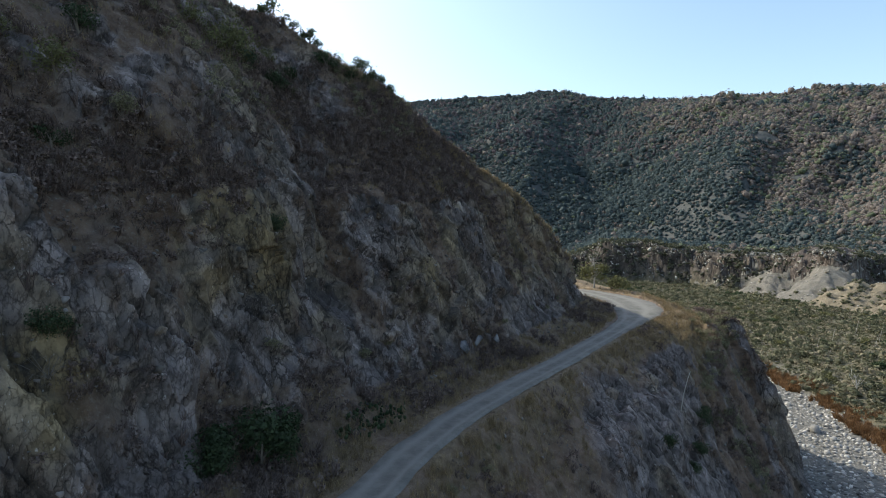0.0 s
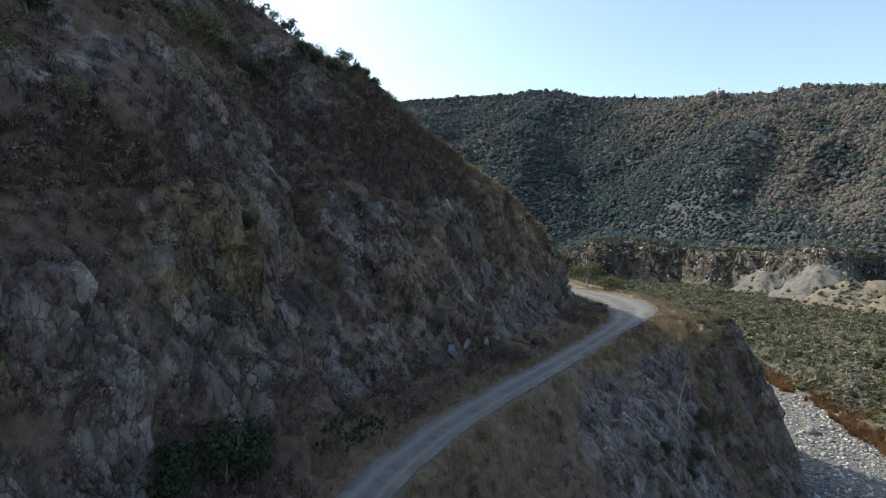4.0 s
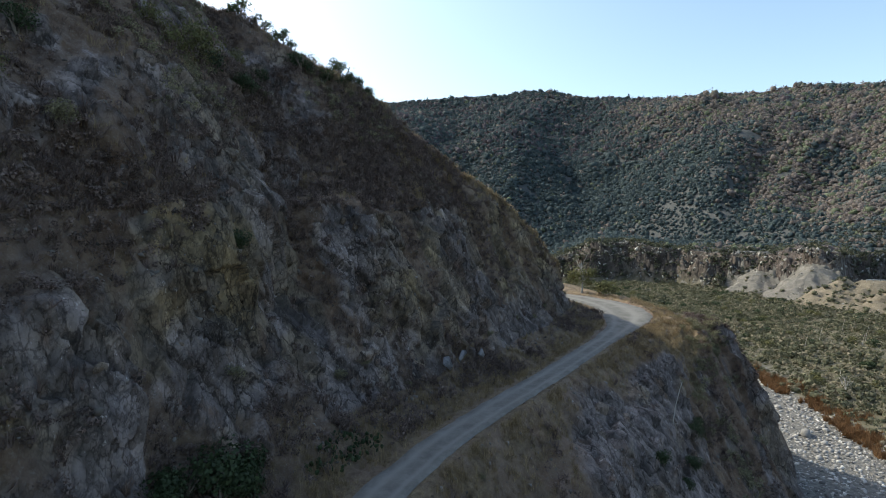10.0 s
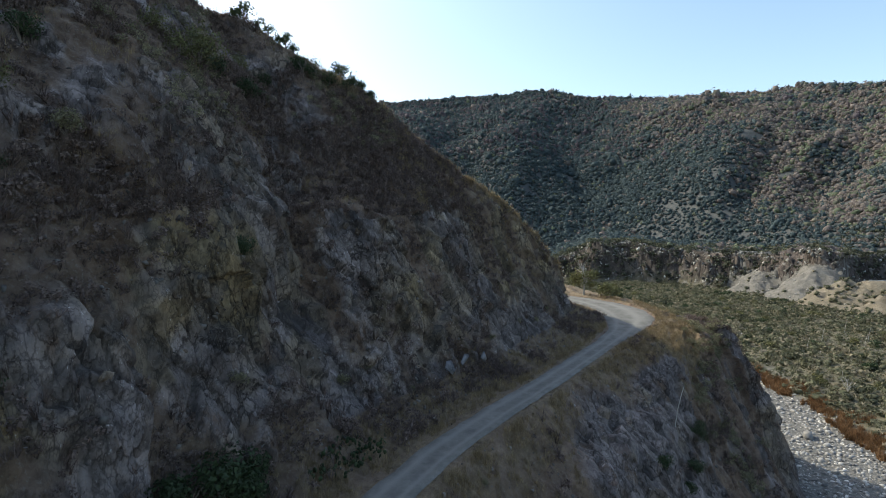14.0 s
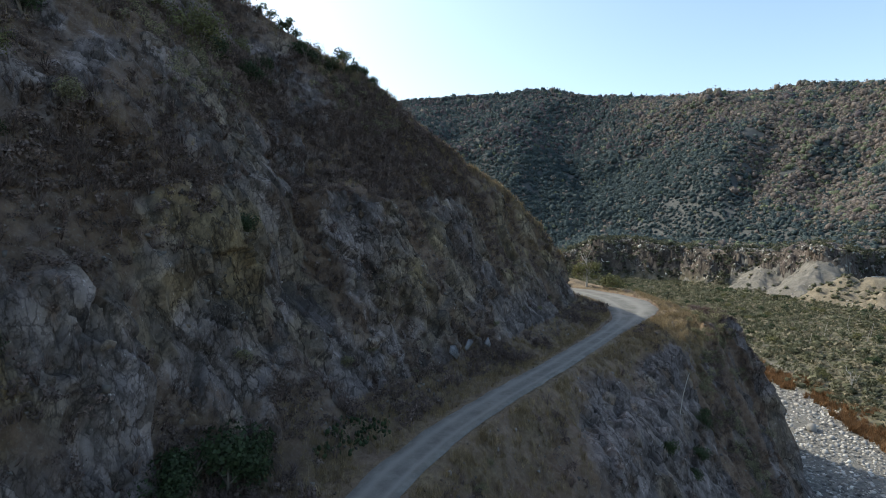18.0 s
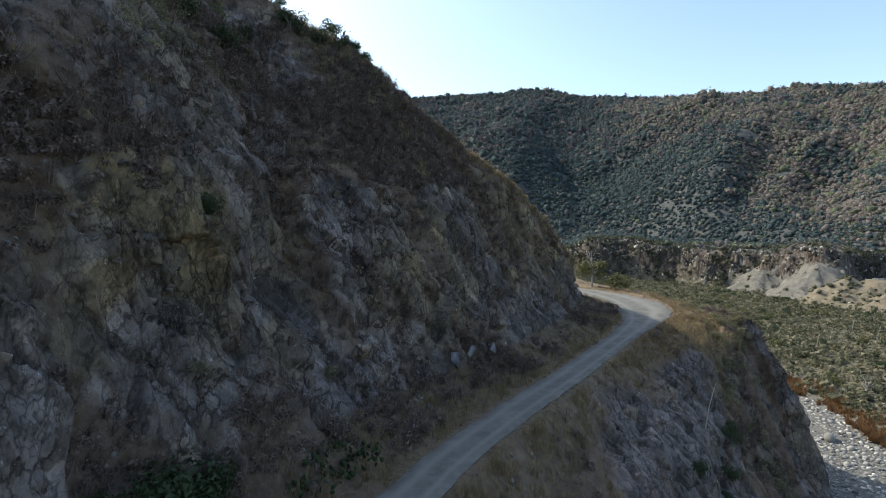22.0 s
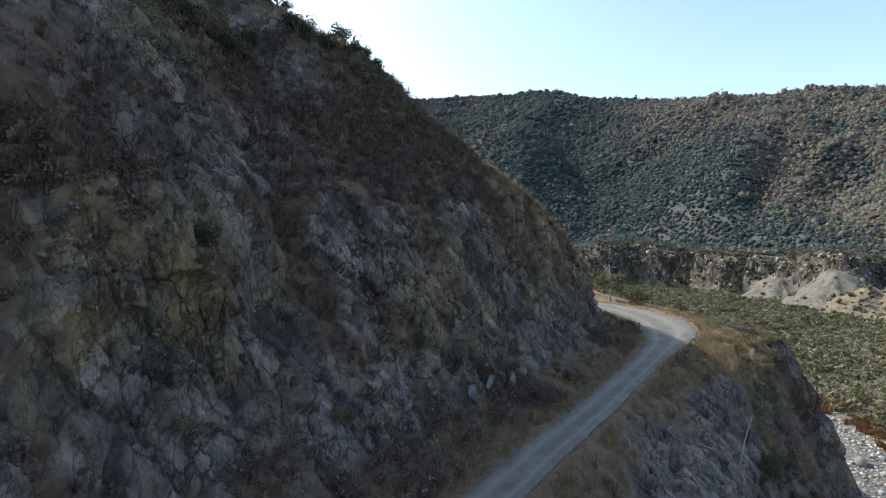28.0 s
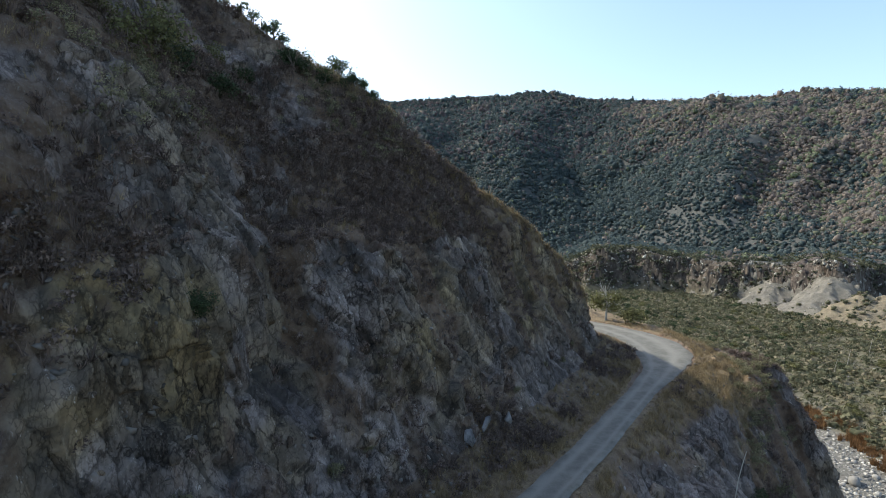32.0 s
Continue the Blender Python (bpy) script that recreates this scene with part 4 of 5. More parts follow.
def valley_cover():
    shapes = [leaf_cloud(rng, 5, 22, 0.16, 0.75) for _ in range(6)] + [crown_blob(rng, 10, 0.17, 0.6) for _ in range(2)]
    at = valley_points(64000, lambda p, w, bank, mount: ((w > 15) | ((p[:, 1] > 150) & (w < -9))) * (bank < 0.2) * (mount < 0.3) * (0.45 + 0.55 * clump(p, 13, 160, -0.4, 0.2)))
    v, f, tone = scatter(shapes, at - (0, 0, 0.05), (0.7 + 2.6 * rng.random(len(at)) ** 2.2) * (1 + 0.35 * vnoise(at / 16, 163)), rng, 0.15)
    put("valley_scrub", raw_mesh("valley_scrub", v, f, True, tone=tone), SCRUB_LEAF, "low grey-green scrub over the dry valley floor", "shrubs", "stuff")
    at = valley_points(15000, lambda p, w, bank, mount: np.clip(bank * 1.2 + (mount > 0.05) * 0.8, 0, 1) * clump(p, 12, 161, -0.35, 0.25), 300, 480)
    low = valley_points(1500, lambda p, w, bank, mount: (bank < 0.5) * (mount < 0.05) * clump(p, 14, 165, -0.2, 0.3) * 0.5, 240, 375)
    face = valley_points(11000, lambda p, w, bank, mount: (bank > 0.3) * np.clip(clump(p, 10, 166, -0.2, 0.25) + 0.9 * step(170, 130, p[:, 0]), 0, 1) * 0.6, 335, 425)
    at = np.concatenate([at, low, face])
    v, f, tone = scatter(shapes, at - (0, 0, 0.2), rng.uniform(1.6, 4.5, len(at)), rng, 0.15)
    put("bank_scrub", raw_mesh("bank_scrub", v, f, True, tone=tone), BANK_LEAF, "dark scrub on the quarry bank and its terrace", "shrubs", "stuff")
    reeds = [blades(rng, 60, 1.0, 0.6, 0.03) for _ in range(4)]
    at = valley_points(26000, lambda p, w, bank, mount: step(10, 13, w + 2 * fbm(p / 7, 2, 171)) * step(20, 15, w + 3 * fbm(p / 9, 2, 170)) * (bank < 0.1) * clump(p, 9, 172, -0.6, 0.0), 70, 200)
    v, f, tone = scatter(reeds, at - (0, 0, 0.05), rng.uniform(0.9, 2.0, len(at)), rng, 0.3)
    put("rust_reeds", raw_mesh("rust_reeds", v, f, False, tone=tone), RUST, "band of rust-brown dry reeds along the riverbed", "reeds", "stuff")


valley_cover()


def stone_shape(rng, points=14, flat=0.65):
    """An angular, slightly worn stone: the hull of a few random points."""
    bm = bmesh.new()
    for _ in range(points):
        v = rng.normal(size=3)
        v = v / np.linalg.norm(v) * rng.uniform(0.8, 1.0) * 0.5
        bm.verts.new((v[0], v[1] * 0.85, v[2] * flat))
    made = bmesh.ops.convex_hull(bm, input=bm.verts)
    bmesh.ops.delete(bm, geom=[g for g in made["geom_interior"] if isinstance(g, bmesh.types.BMVert)], context="VERTS")
    bmesh.ops.triangulate(bm, faces=bm.faces)
    bm.verts.index_update()
    out = np.array([v.co[:] for v in bm.verts]), np.array([[v.index for v in f.verts] for f in bm.faces])
    bm.free()
    return out


STONES = [stone_shape(rng, 11) for _ in range(8)]


def river_stones():
    n = 26000
    y = rng.uniform(52, 190, n)
    x = np.interp(y, RIVER_Y, RIVER_X) + rng.uniform(-22, 17, n)
    w = river_offset(x, y)
    p = np.stack([x, y, ground_height(x, y)], 1)
    keep = rng.random(n) < step(16, 11, np.where(y < 140, w, np.abs(w)) + 2 * fbm(p / 8, 2, 180))
    at = np.concatenate([p[keep], valley_points(1500, lambda p, w, bank, mount: (w > 14) * (bank < 0.1), 80, 240)])
    size = 0.2 + 1.3 * rng.random(len(at)) ** 4
    v, f, tone = scatter(STONES, at, size, rng, 0.5, (0.45, 1.0))
    put("river_cobbles", raw_mesh("river_cobbles", v, f, False, tone=tone), STONE, "pale grey cobbles in the dry riverbed", "stones", "stuff")


river_stones()


def bank_crags():
    """Angular blocks that stand out of the quarried face."""
    shapes = [stone_shape(rng, 6, 1.0) for _ in range(8)]
    at = valley_points(44000, lambda p, w, bank, mount: (bank > 0.3) * (0.3 + 0.75 * clump(p, 9, 175, -0.3, 0.2)), 325, 430)
    size = 0.7 + 2.4 * rng.random(len(at)) ** 2.5
    v, f, tone = scatter(shapes, at, size, rng, 1.0, (0.8, 1.8))
    put("bank_blocks", raw_mesh("bank_blocks", v, f, False, tone=tone ** 2), BANK_STONE, "jagged grey blocks of the old quarry face", "rocks", "stuff")


bank_crags()


def rubble():
    """Broken stones lodged on the ledges, the talus and the slope under the road."""
    a = hill_sample(5200, 6, 95, 4, 16, lambda p, soil, straw, s, e: 0.35 + 0.5 * clump(p, 3, 190, 0.0, 0.4), 0.0)
    b = hill_sample(3600, 24, 108, -22, -2.4, lambda p, soil, straw, s, e: 0.3 + 0.5 * clump(p, 3, 191, 0.0, 0.4), 0.0)
    c = hill_sample(2400, 6, 70, 16, 40, lambda p, soil, straw, s, e: 0.2 + 0.6 * clump(p, 4, 192, 0.1, 0.5), 0.0)
    at = np.concatenate([a, b, c])
    size = 0.09 + 0.6 * rng.random(len(at)) ** 4
    v, f, tone = scatter(STONES, at, size, rng, 0.8, (0.6, 1.4))
    put("rubble", raw_mesh("rubble", v, f, False, tone=tone), RUBBLE, "pale broken stones lodged on the rocky slope", "stones", "stuff")


rubble()


# ---------------------------------------------------------------- single things
def part(name, mesh_data, mat, parent, label="", tone=0.5, smooth=False):
    v, f = mesh_data
    mesh = raw_mesh(name, np.asarray(v, float), np.asarray(f), smooth, tone=np.full(len(v), tone))
    mesh.materials.append(mat)
    ob = new(name, mesh)
    ob.parent = parent
    return tagged(ob, label)


def tube(points, radii, sides=6):
    """A round, tapering limb through the points."""
    verts, faces = [], []
    for n, (p, r) in enumerate(zip(points, radii)):
        for k in range(sides):
            a = 2 * np.pi * k / sides
            verts.append((p[0] + r * math.cos(a), p[1] + r * math.sin(a), p[2]))
    for n in range(len(points) - 1):
        for k in range(sides):
            a, b = n * sides + k, n * sides + (k + 1) % sides
            faces += [(a, b, b + sides), (a, b + sides, a + sides)]
    return np.array(verts), np.array(faces)


def joined(pieces):
    vs, fs, base = [], [], 0
    for v, f in pieces:
        vs.append(v)
        fs.append(f + base)
        base += len(v)
    return np.concatenate(vs), np.concatenate(fs)


def limbs(rng, count, reach, height, thick):
    """Several bent limbs from one foot."""
    out = []
    for n in range(count):
        a, k = rng.uniform(0, 2 * np.pi), rng.uniform(0.3, 1.0) * reach
        tip = np.array([math.cos(a) * k, math.sin(a) * k, height * rng.uniform(0.7, 1.0)])
        mid = tip * np.array([0.35, 0.35, 0.5]) + rng.normal(size=3) * 0.05
        out.append(tube([np.zeros(3), mid, tip], [thick, thick * 0.65, thick * 0.2], 5))
        for _ in range(3):
            end = mid + (tip - mid) * 0.5 + np.array([*(rng.normal(size=2) * reach * 0.4), height * rng.uniform(0.1, 0.3)])
            out.append(tube([mid, (mid + end) / 2 + rng.normal(size=3) * 0.03, end], [thick * 0.4, thick * 0.25, thick * 0.08], 4))
    return joined(out)


def shrub(leaf, leaves, size, height, label, category="shrub", seed=1):
    """A shrub of about one metre across: stems and foliage."""
    r = np.random.default_rng(seed)
    root = tagged(new("shrub"), label, category)
    part("stem", limbs(r, 5, 0.35, 0.6 * height, 0.025), BARK, root)
    part("foliage", leaf_cloud(r, 9, leaves, size, height), leaf, root)
    return root


def plant_at(master, p, size, seed, sink=0.15, group=""):
    m = pose(*(p - (0, 0, sink * size)), 0, 0, (seed * 77) % 360) @ Matrix.Diagonal((size, size, size, 1))
    ob = copy_thing(master, Matrix())
    ob.matrix_basis = m
    return tagged(ob, group=group) if group else ob


def spread_shrubs():
    """The shrubs that stand out on the hillside, as (s, d, metres across)."""
    dark = [shrub(DARK_LEAF, 1800, 0.027, 0.8, "dense dark green shrub rooted in the rocky slope", seed=n) for n in (1, 2)]
    olive = [shrub(OLIVE_LEAF, 900, 0.032, 0.95, "feathery olive-green shrub on the rocky slope", seed=3)]
    sage = [shrub(GREY_LEAF, 900, 0.032, 0.8, "grey-green rounded shrub on the rocky slope", seed=n) for n in (4, 5)]
    for n, (s, z, size) in enumerate(((50.3, 57.9, 5.2), (53.0, 57.0, 3.6), (37.0, 54.0, 4.6), (40.0, 53.0, 3.6), (34.0, 56.0, 3.4), (21.6, 20.9, 6.2), (19.6, 21.2, 5.0), (23.6, 20.8, 4.0), (17.6, 21.6, 3.6), (27.8, 36.2, 2.4), (12.9, 41.0, 2.6), (56.4, 57.2, 3.0), (59.0, 56.0, 2.6), (10.0, 31.0, 2.2), (17.0, 51.0, 4.0), (45.0, 55.5, 3.0))):
        plant_at(dark[n % 2], hill_spot(s, z), size, n)
    for n, (s, d, size) in enumerate(((63.2, 12.2, 3.0), (76.8, 11.0, 3.2), (66.0, 10.6, 2.4), (70.5, 10.4, 2.6))):
        plant_at(dark[n % 2], hill_point(s, d), size, n + 15)
    for n, (s, z, size) in enumerate(((32.5, 54.5, 5.2), (30.0, 53.5, 4.2), (35.0, 56.5, 4.0), (13.4, 46.0, 3.2), (11.0, 48.0, 2.6), (28.5, 56.0, 3.4), (42.0, 57.0, 3.2))):
        plant_at(olive[0], hill_spot(s, z), size, n + 20)
    for n, (s, d, size) in enumerate(((96.5, 12.8, 2.8), (99.0, 11.9, 3.0), (101.5, 12.6, 2.6), (98.0, 14.6, 2.4), (104.0, 13.0, 2.6), (94.0, 13.2, 2.0), (91.5, 14.0, 1.8), (93.0, 15.6, 1.5), (33.8, 19.2, 1.1), (37.0, 20.2, 0.9), (29.0, 19.4, 1.0))):
        plant_at(sage[n % 2], hill_point(s, d), size, n + 40)
    for n, (s, z, size) in enumerate(((25.0, 27.0, 1.5), (17.1, 44.0, 2.4), (69.2, 24.5, 1.4), (39.7, 24.5, 1.3), (43.5, 22.0, 1.0), (36.6, 24.0, 1.6), (60.0, 24.0, 1.2), (75.0, 24.0, 1.3), (83.0, 24.5, 1.4), (88.0, 25.0, 1.2), (92.9, 25.5, 1.3))):
        plant_at(sage[n % 2], hill_spot(s, z), size, n + 60)
    for ob in dark + olive + sage:
        for o in (*ob.children_recursive, ob):
            bpy.data.objects.remove(o)


spread_shrubs()


def ground_at(x, y):
    return float(ground_height(np.array([float(x)]), np.array([float(y)]))[0])




def crest_tree(place, size, seed, leaves=500, lean=0.0):
    """A small open tree on the skyline: trunk with limbs, and an uneven crown with gaps."""
    r = np.random.default_rng(seed)
    root = tagged(new("tree"), "small open-crowned dark tree against the sky on the ridge", "tree")
    root.matrix_basis = Matrix.Translation(place - np.array((0, 0, 0.2)))
    trunk = tube([(0, 0, 0), (0.1 * size * lean, 0.02, 0.3 * size), (0.2 * size * lean, 0, 0.62 * size)], [0.05 * size, 0.035 * size, 0.02 * size])
    stem = part("trunk", trunk, BARK, root)
    for n in range(6):
        a, k = r.uniform(0, 6.28), r.uniform(0.15, 0.4) * size
        z0 = r.uniform(0.2, 0.5) * size
        end = np.array([math.cos(a) * k, math.sin(a) * k, z0 + r.uniform(0.2, 0.45) * size])
        part("limb", tube([np.array([0, 0, z0]), (end + (0, 0, z0)) / 2 + r.normal(size=3) * 0.03 * size, end], [0.02 * size, 0.014 * size, 0.004 * size], 5), BARK, stem)
    v, f = leaf_cloud(r, 11, leaves, 0.055, 0.95)
    part("crown", (v * (1.1 * size, 1.1 * size, 0.95 * size) + (0, 0, 0.12 * size), f), DARK_LEAF, root)
    return root


for n, (s, z, size) in enumerate(((47.8, 65.7, 3.3), (48.8, 64.7, 2.0), (49.5, 63.9, 1.8), (50.8, 62.2, 2.7), (51.6, 61.6, 1.8), (57.0, 58.3, 3.2), (58.3, 57.0, 2.6), (57.7, 57.6, 2.2), (45.5, 67.5, 2.4))):
    crest_tree(hill_spot(s, z), size, 300 + n, 420)


def bare_tree(place, size, seed, name, label, mat, wide=0.4, limb_count=7, category="tree"):
    """A leafless tree: a trunk, and limbs that fork into twigs."""
    r = np.random.default_rng(seed)
    root = tagged(new(name), label, category)
    root.matrix_basis = Matrix.Translation(Vector(place) - Vector((0, 0, 0.1)))
    trunk = part("trunk", tube([(0, 0, 0), (0.03 * size, 0.02 * size, 0.35 * size), (0.0, 0.05 * size, 0.75 * size)], [0.028 * size, 0.02 * size, 0.006 * size]), mat, root)
    for n in range(limb_count):
        a, z0 = r.uniform(0, 6.28), r.uniform(0.12, 0.6) * size
        k = r.uniform(0.5, 1.0) * wide * size
        end = np.array([math.cos(a) * k, math.sin(a) * k, z0 + r.uniform(0.2, 0.45) * size])
        foot, mid = np.array([0.02 * size, 0.02 * size, z0]), None
        mid = (foot + end) / 2 + r.normal(size=3) * 0.03 * size
        pieces = [tube([foot, mid, end], [0.012 * size, 0.008 * size, 0.003 * size], 5)]
        for _ in range(5):
            tip = mid + (end - mid) * r.uniform(0.2, 1.0) + r.normal(size=3) * 0.12 * size
            pieces.append(tube([mid, (mid + tip) / 2, tip], [0.006 * size, 0.004 * size, 0.0015 * size], 4))
        part("limb", joined(pieces), mat, trunk)
    return root


def dead_bush(s, d, size, seed):
    """A leafless bush: many bent grey branches that fork from one foot."""
    r = np.random.default_rng(seed)
    root = tagged(new("dead_bush"), "grey dead bush with tangled bare twigs on the rock", "bush")
    root.matrix_basis = Matrix.Translation(hill_point(s, d))
    for n in range(24):
        a, k = r.uniform(0, 6.28), r.uniform(0.4, 0.9) * size
        end = np.array([math.cos(a) * k, math.sin(a) * k, r.uniform(-0.1, 0.55) * size])
        mid = end * 0.5 + np.array([0, 0, 0.22 * size]) + r.normal(size=3) * 0.05 * size
        pieces = [tube([np.zeros(3), mid, end], [0.018, 0.012, 0.005], 5)]
        for _ in range(5):
            tip = mid + (end - mid) * r.uniform(0.2, 1) + r.normal(size=3) * 0.16 * size
            pieces.append(tube([mid, (mid + tip) / 2 + r.normal(size=3) * 0.03, tip], [0.008, 0.006, 0.003], 4))
        part("branch", joined(pieces), BARK, root)


bare_tree(hill_spot(61.7, 52.0), 2.8, 5, "bare_tree", "thin leafless tree standing up from the ridge brush", BARK)
bare_tree(hill_spot(64.0, 51.0), 2.0, 6, "bare_tree", "thin leafless tree standing up from the ridge brush", BARK)
dead_bush(9.9, 29.8, 2.4, 7)
bare_tree((97.9, 123.4, ground_at(97.9, 123.4)), 6.0, 8, "sapling", "pale leafless sapling among rust-brown reeds", PALE_WOOD, 0.3, 8)
bend_tree = bare_tree(hill_point(112, 38.3), 8.6, 9, "tree", "tan-leaved tree with bleached limbs beyond the bend of the road", PALE_WOOD, 0.3, 7)
v, f = leaf_cloud(np.random.default_rng(64), 9, 700, 0.045, 0.8)
part("crown", (v * (6.0, 6.0, 5.8) + (0, 0, 1.6), f), OLIVE_LEAF, bend_tree)


def yucca(place, tall, seed, label="dry pale yucca stalk over a bleached rosette"):
    """A dead flower stalk over a rosette of stiff narrow leaves."""
    r = np.random.default_rng(seed)
    root = tagged(new("yucca"), label, "yucca")
    root.matrix_basis = Matrix.Translation(Vector(place))
    bend = 0.22 * tall
    part("stalk", tube([(0, 0, 0), (bend * 0.3, 0, tall * 0.45), (bend * 0.7, 0.02, tall * 0.8), (bend, 0.05, tall)], [0.06, 0.05, 0.045, 0.03]), PALE_WOOD, root)
    pieces = []
    for n in range(26):
        a, up = n * 2.4, r.uniform(-0.1, 0.75)
        way = np.array([math.cos(a) * math.cos(up), math.sin(a) * math.cos(up), math.sin(up)])
        side = np.array([-math.sin(a), math.cos(a), 0]) * 0.035
        k = r.uniform(0.5, 0.85)
        pieces.append((np.array([-side, side, way * k * 0.6 + side * 0.8, way * k * 0.6 - side * 0.8, way * k + (0, 0, -0.05)]), np.array([(0, 1, 2), (0, 2, 3), (3, 2, 4)])))
    part("rosette", joined(pieces), PALE_WOOD, root)
    return root


yucca(hill_point(72.4, 13.1), 5.2, 11)
for n, (x, y, tall) in enumerate(((118, 165, 5.0), (131, 176, 5.5), (139, 168, 4.6), (146, 175, 5.2), (104, 186, 4.5), (150, 190, 5), (96, 205, 4.5))):
    yucca((x, y, ground_at(x, y)), tall, 20 + n, "tall pale dry stalk standing in the valley scrub")


def prickly_pear(s, d, seed):
    """Flat oval pads growing one from another."""
    r = np.random.default_rng(seed)
    root = tagged(new("prickly_pear"), "low green prickly pear with flat oval pads beside the road", "cactus")
    root.matrix_basis = Matrix.Translation(hill_point(s, d))
    disc = [(math.cos(a) * 0.5, math.sin(a) * 0.5) for a in np.linspace(0, 2 * np.pi, 9)[:-1]]
    v = np.array([(x * 0.8, -0.06, y + 0.5) for x, y in disc] + [(x * 0.8, 0.06, y + 0.5) for x, y in disc])
    f = [(0, k, k + 1) for k in range(1, 7)] + [(8, 8 + k + 1, 8 + k) for k in range(1, 7)]
    f += [t for k in range(8) for t in ((k, k + 8, (k + 1) % 8 + 8), (k, (k + 1) % 8 + 8, (k + 1) % 8))]
    for n in range(14):
        pad = part("pad", (v * r.uniform(0.28, 0.42), np.array(f)), DARK_LEAF, root, tone=r.random())
        pad.matrix_basis = pose(r.normal() * 0.55, r.normal() * 0.55, r.uniform(-0.05, 0.45), r.uniform(-35, 35), r.uniform(-35, 35), r.uniform(0, 360))


for n, (s, d) in enumerate(((28.0, 28.6), (29.2, 28.2), (30.3, 28.9), (31.3, 28.3), (32.4, 29.0), (33.4, 28.6), (29.8, 29.6), (31.8, 29.7), (30.8, 27.6), (33.0, 28.0))):
    prickly_pear(s, d, 50 + n)


# ---------------------------------------------------------------- rocks
def rock_mesh(seed, flat, points=22):
    v, f = stone_shape(np.random.default_rng(seed), points, flat)
    mesh = raw_mesh("rock", v, f, False)
    mesh.materials.append(LOOSE)
    return mesh


SLABS = [rock_mesh(600 + n, 0.55) for n in range(6)]


def rock(name, mesh, place, size, turn, label, category="rock", group=""):
    ob = tagged(new(name, mesh), label, category, group)
    ob.matrix_basis = pose(*place, *turn) @ Matrix.Diagonal((*size, 1))
    return ob


def outcrops():
    """Single slabs that stand proud of the cliff, set into its face."""
    r = np.random.default_rng(88)
    spots = ((25.0, 43.8, 3.0), (26.5, 45.0, 2.4), (56.0, 33.0, 2.2), (60.9, 18.4, 3.4), (56.7, 17.3, 3.0), (63.5, 16.5, 2.6), (40.0, 34.4, 3.6), (42.0, 35.0, 2.8), (101.0, 10.5, 3.4), (97.0, 11.0, 2.4))
    for n, (s, d, size) in enumerate(spots):
        p = hill_point(s, d)
        rock("rock_outcrop", SLABS[n % 6], p, (size, size * 0.5, size * r.uniform(0.8, 1.1)), (r.uniform(-15, 15), r.uniform(-15, 15), 55 + r.uniform(-20, 20)), "broken grey slab of rock standing proud of the cliff", "rock", "slabs of the cliff")
    for s, z, wide, tall in ((59.3, 28.2, 2.6, 0.7), (42.0, 31.0, 1.4, 2.6), (33.5, 27.0, 0.8, 2.0), (44.5, 36.5, 1.2, 2.0)):
        rock("rock_outcrop", SLABS[1], hill_spot(s, z), (wide, 0.9, tall), (r.uniform(-8, 8), r.uniform(-12, 12), 55), "pale fresh slab of rock standing out of the cliff", "rock", "slabs of the cliff")
    for n in range(70):
        s, e = r.uniform(8, 100), r.uniform(9.5, 17)
        p, _, _ = hill_at(np.array([s]), np.array([e]))
        size = r.uniform(0.5, 1.4)
        rock("rock_outcrop", SLABS[n % 6], p[0], (size, size * 0.45, size * r.uniform(0.9, 1.5)), (r.uniform(-20, 20), r.uniform(-20, 20), 55 + r.uniform(-25, 25)), "broken grey slab of rock standing proud of the cliff", "rock", "slabs of the cliff")
    for n in range(40):
        s, e = r.uniform(18, 95), r.choice((-1, 1)) * r.uniform(1.9, 3.0)
        p, _, _ = hill_at(np.array([s]), np.array([e]))
        size = r.uniform(0.12, 0.35)
        rock("stone", SLABS[n % 6], p[0] + (0, 0, 0.03), (size, size, size), (r.uniform(0, 90), r.uniform(0, 90), r.uniform(0, 360)), "small loose stone on the dirt road's verge", "stone", "stones on the road verge")


outcrops()


def boulders():
    r = np.random.default_rng(99)
    spots = [(75.8, 105.8, 3.4), (71.0, 113.0, 1.6), (81.0, 122.0, 1.8), (66.0, 104.0, 1.5)]
    for _ in range(70):
        y = r.uniform(70, 170)
        spots.append((np.interp(y, RIVER_Y, RIVER_X) + r.uniform(-8, 15), y, r.uniform(0.8, 1.7)))
    mesh = [raw_mesh("boulder", *stone_shape(np.random.default_rng(700 + n), 26, 0.7), False, ) for n in range(5)]
    for m in mesh:
        m.attributes.new("tone", "FLOAT", "POINT").data.foreach_set("value", np.full(len(m.vertices), 0.45, np.float32))
        m.materials.append(STONE)
    for n, (x, y, size) in enumerate(spots):
        rock("boulder", mesh[n % 5], (x, y, ground_at(x, y) + 0.1 * size), (size, size, size), (r.uniform(-20, 20), r.uniform(-20, 20), r.uniform(0, 360)), "pale grey boulder lying in the dry riverbed", "boulder", "boulders in the riverbed")


boulders()


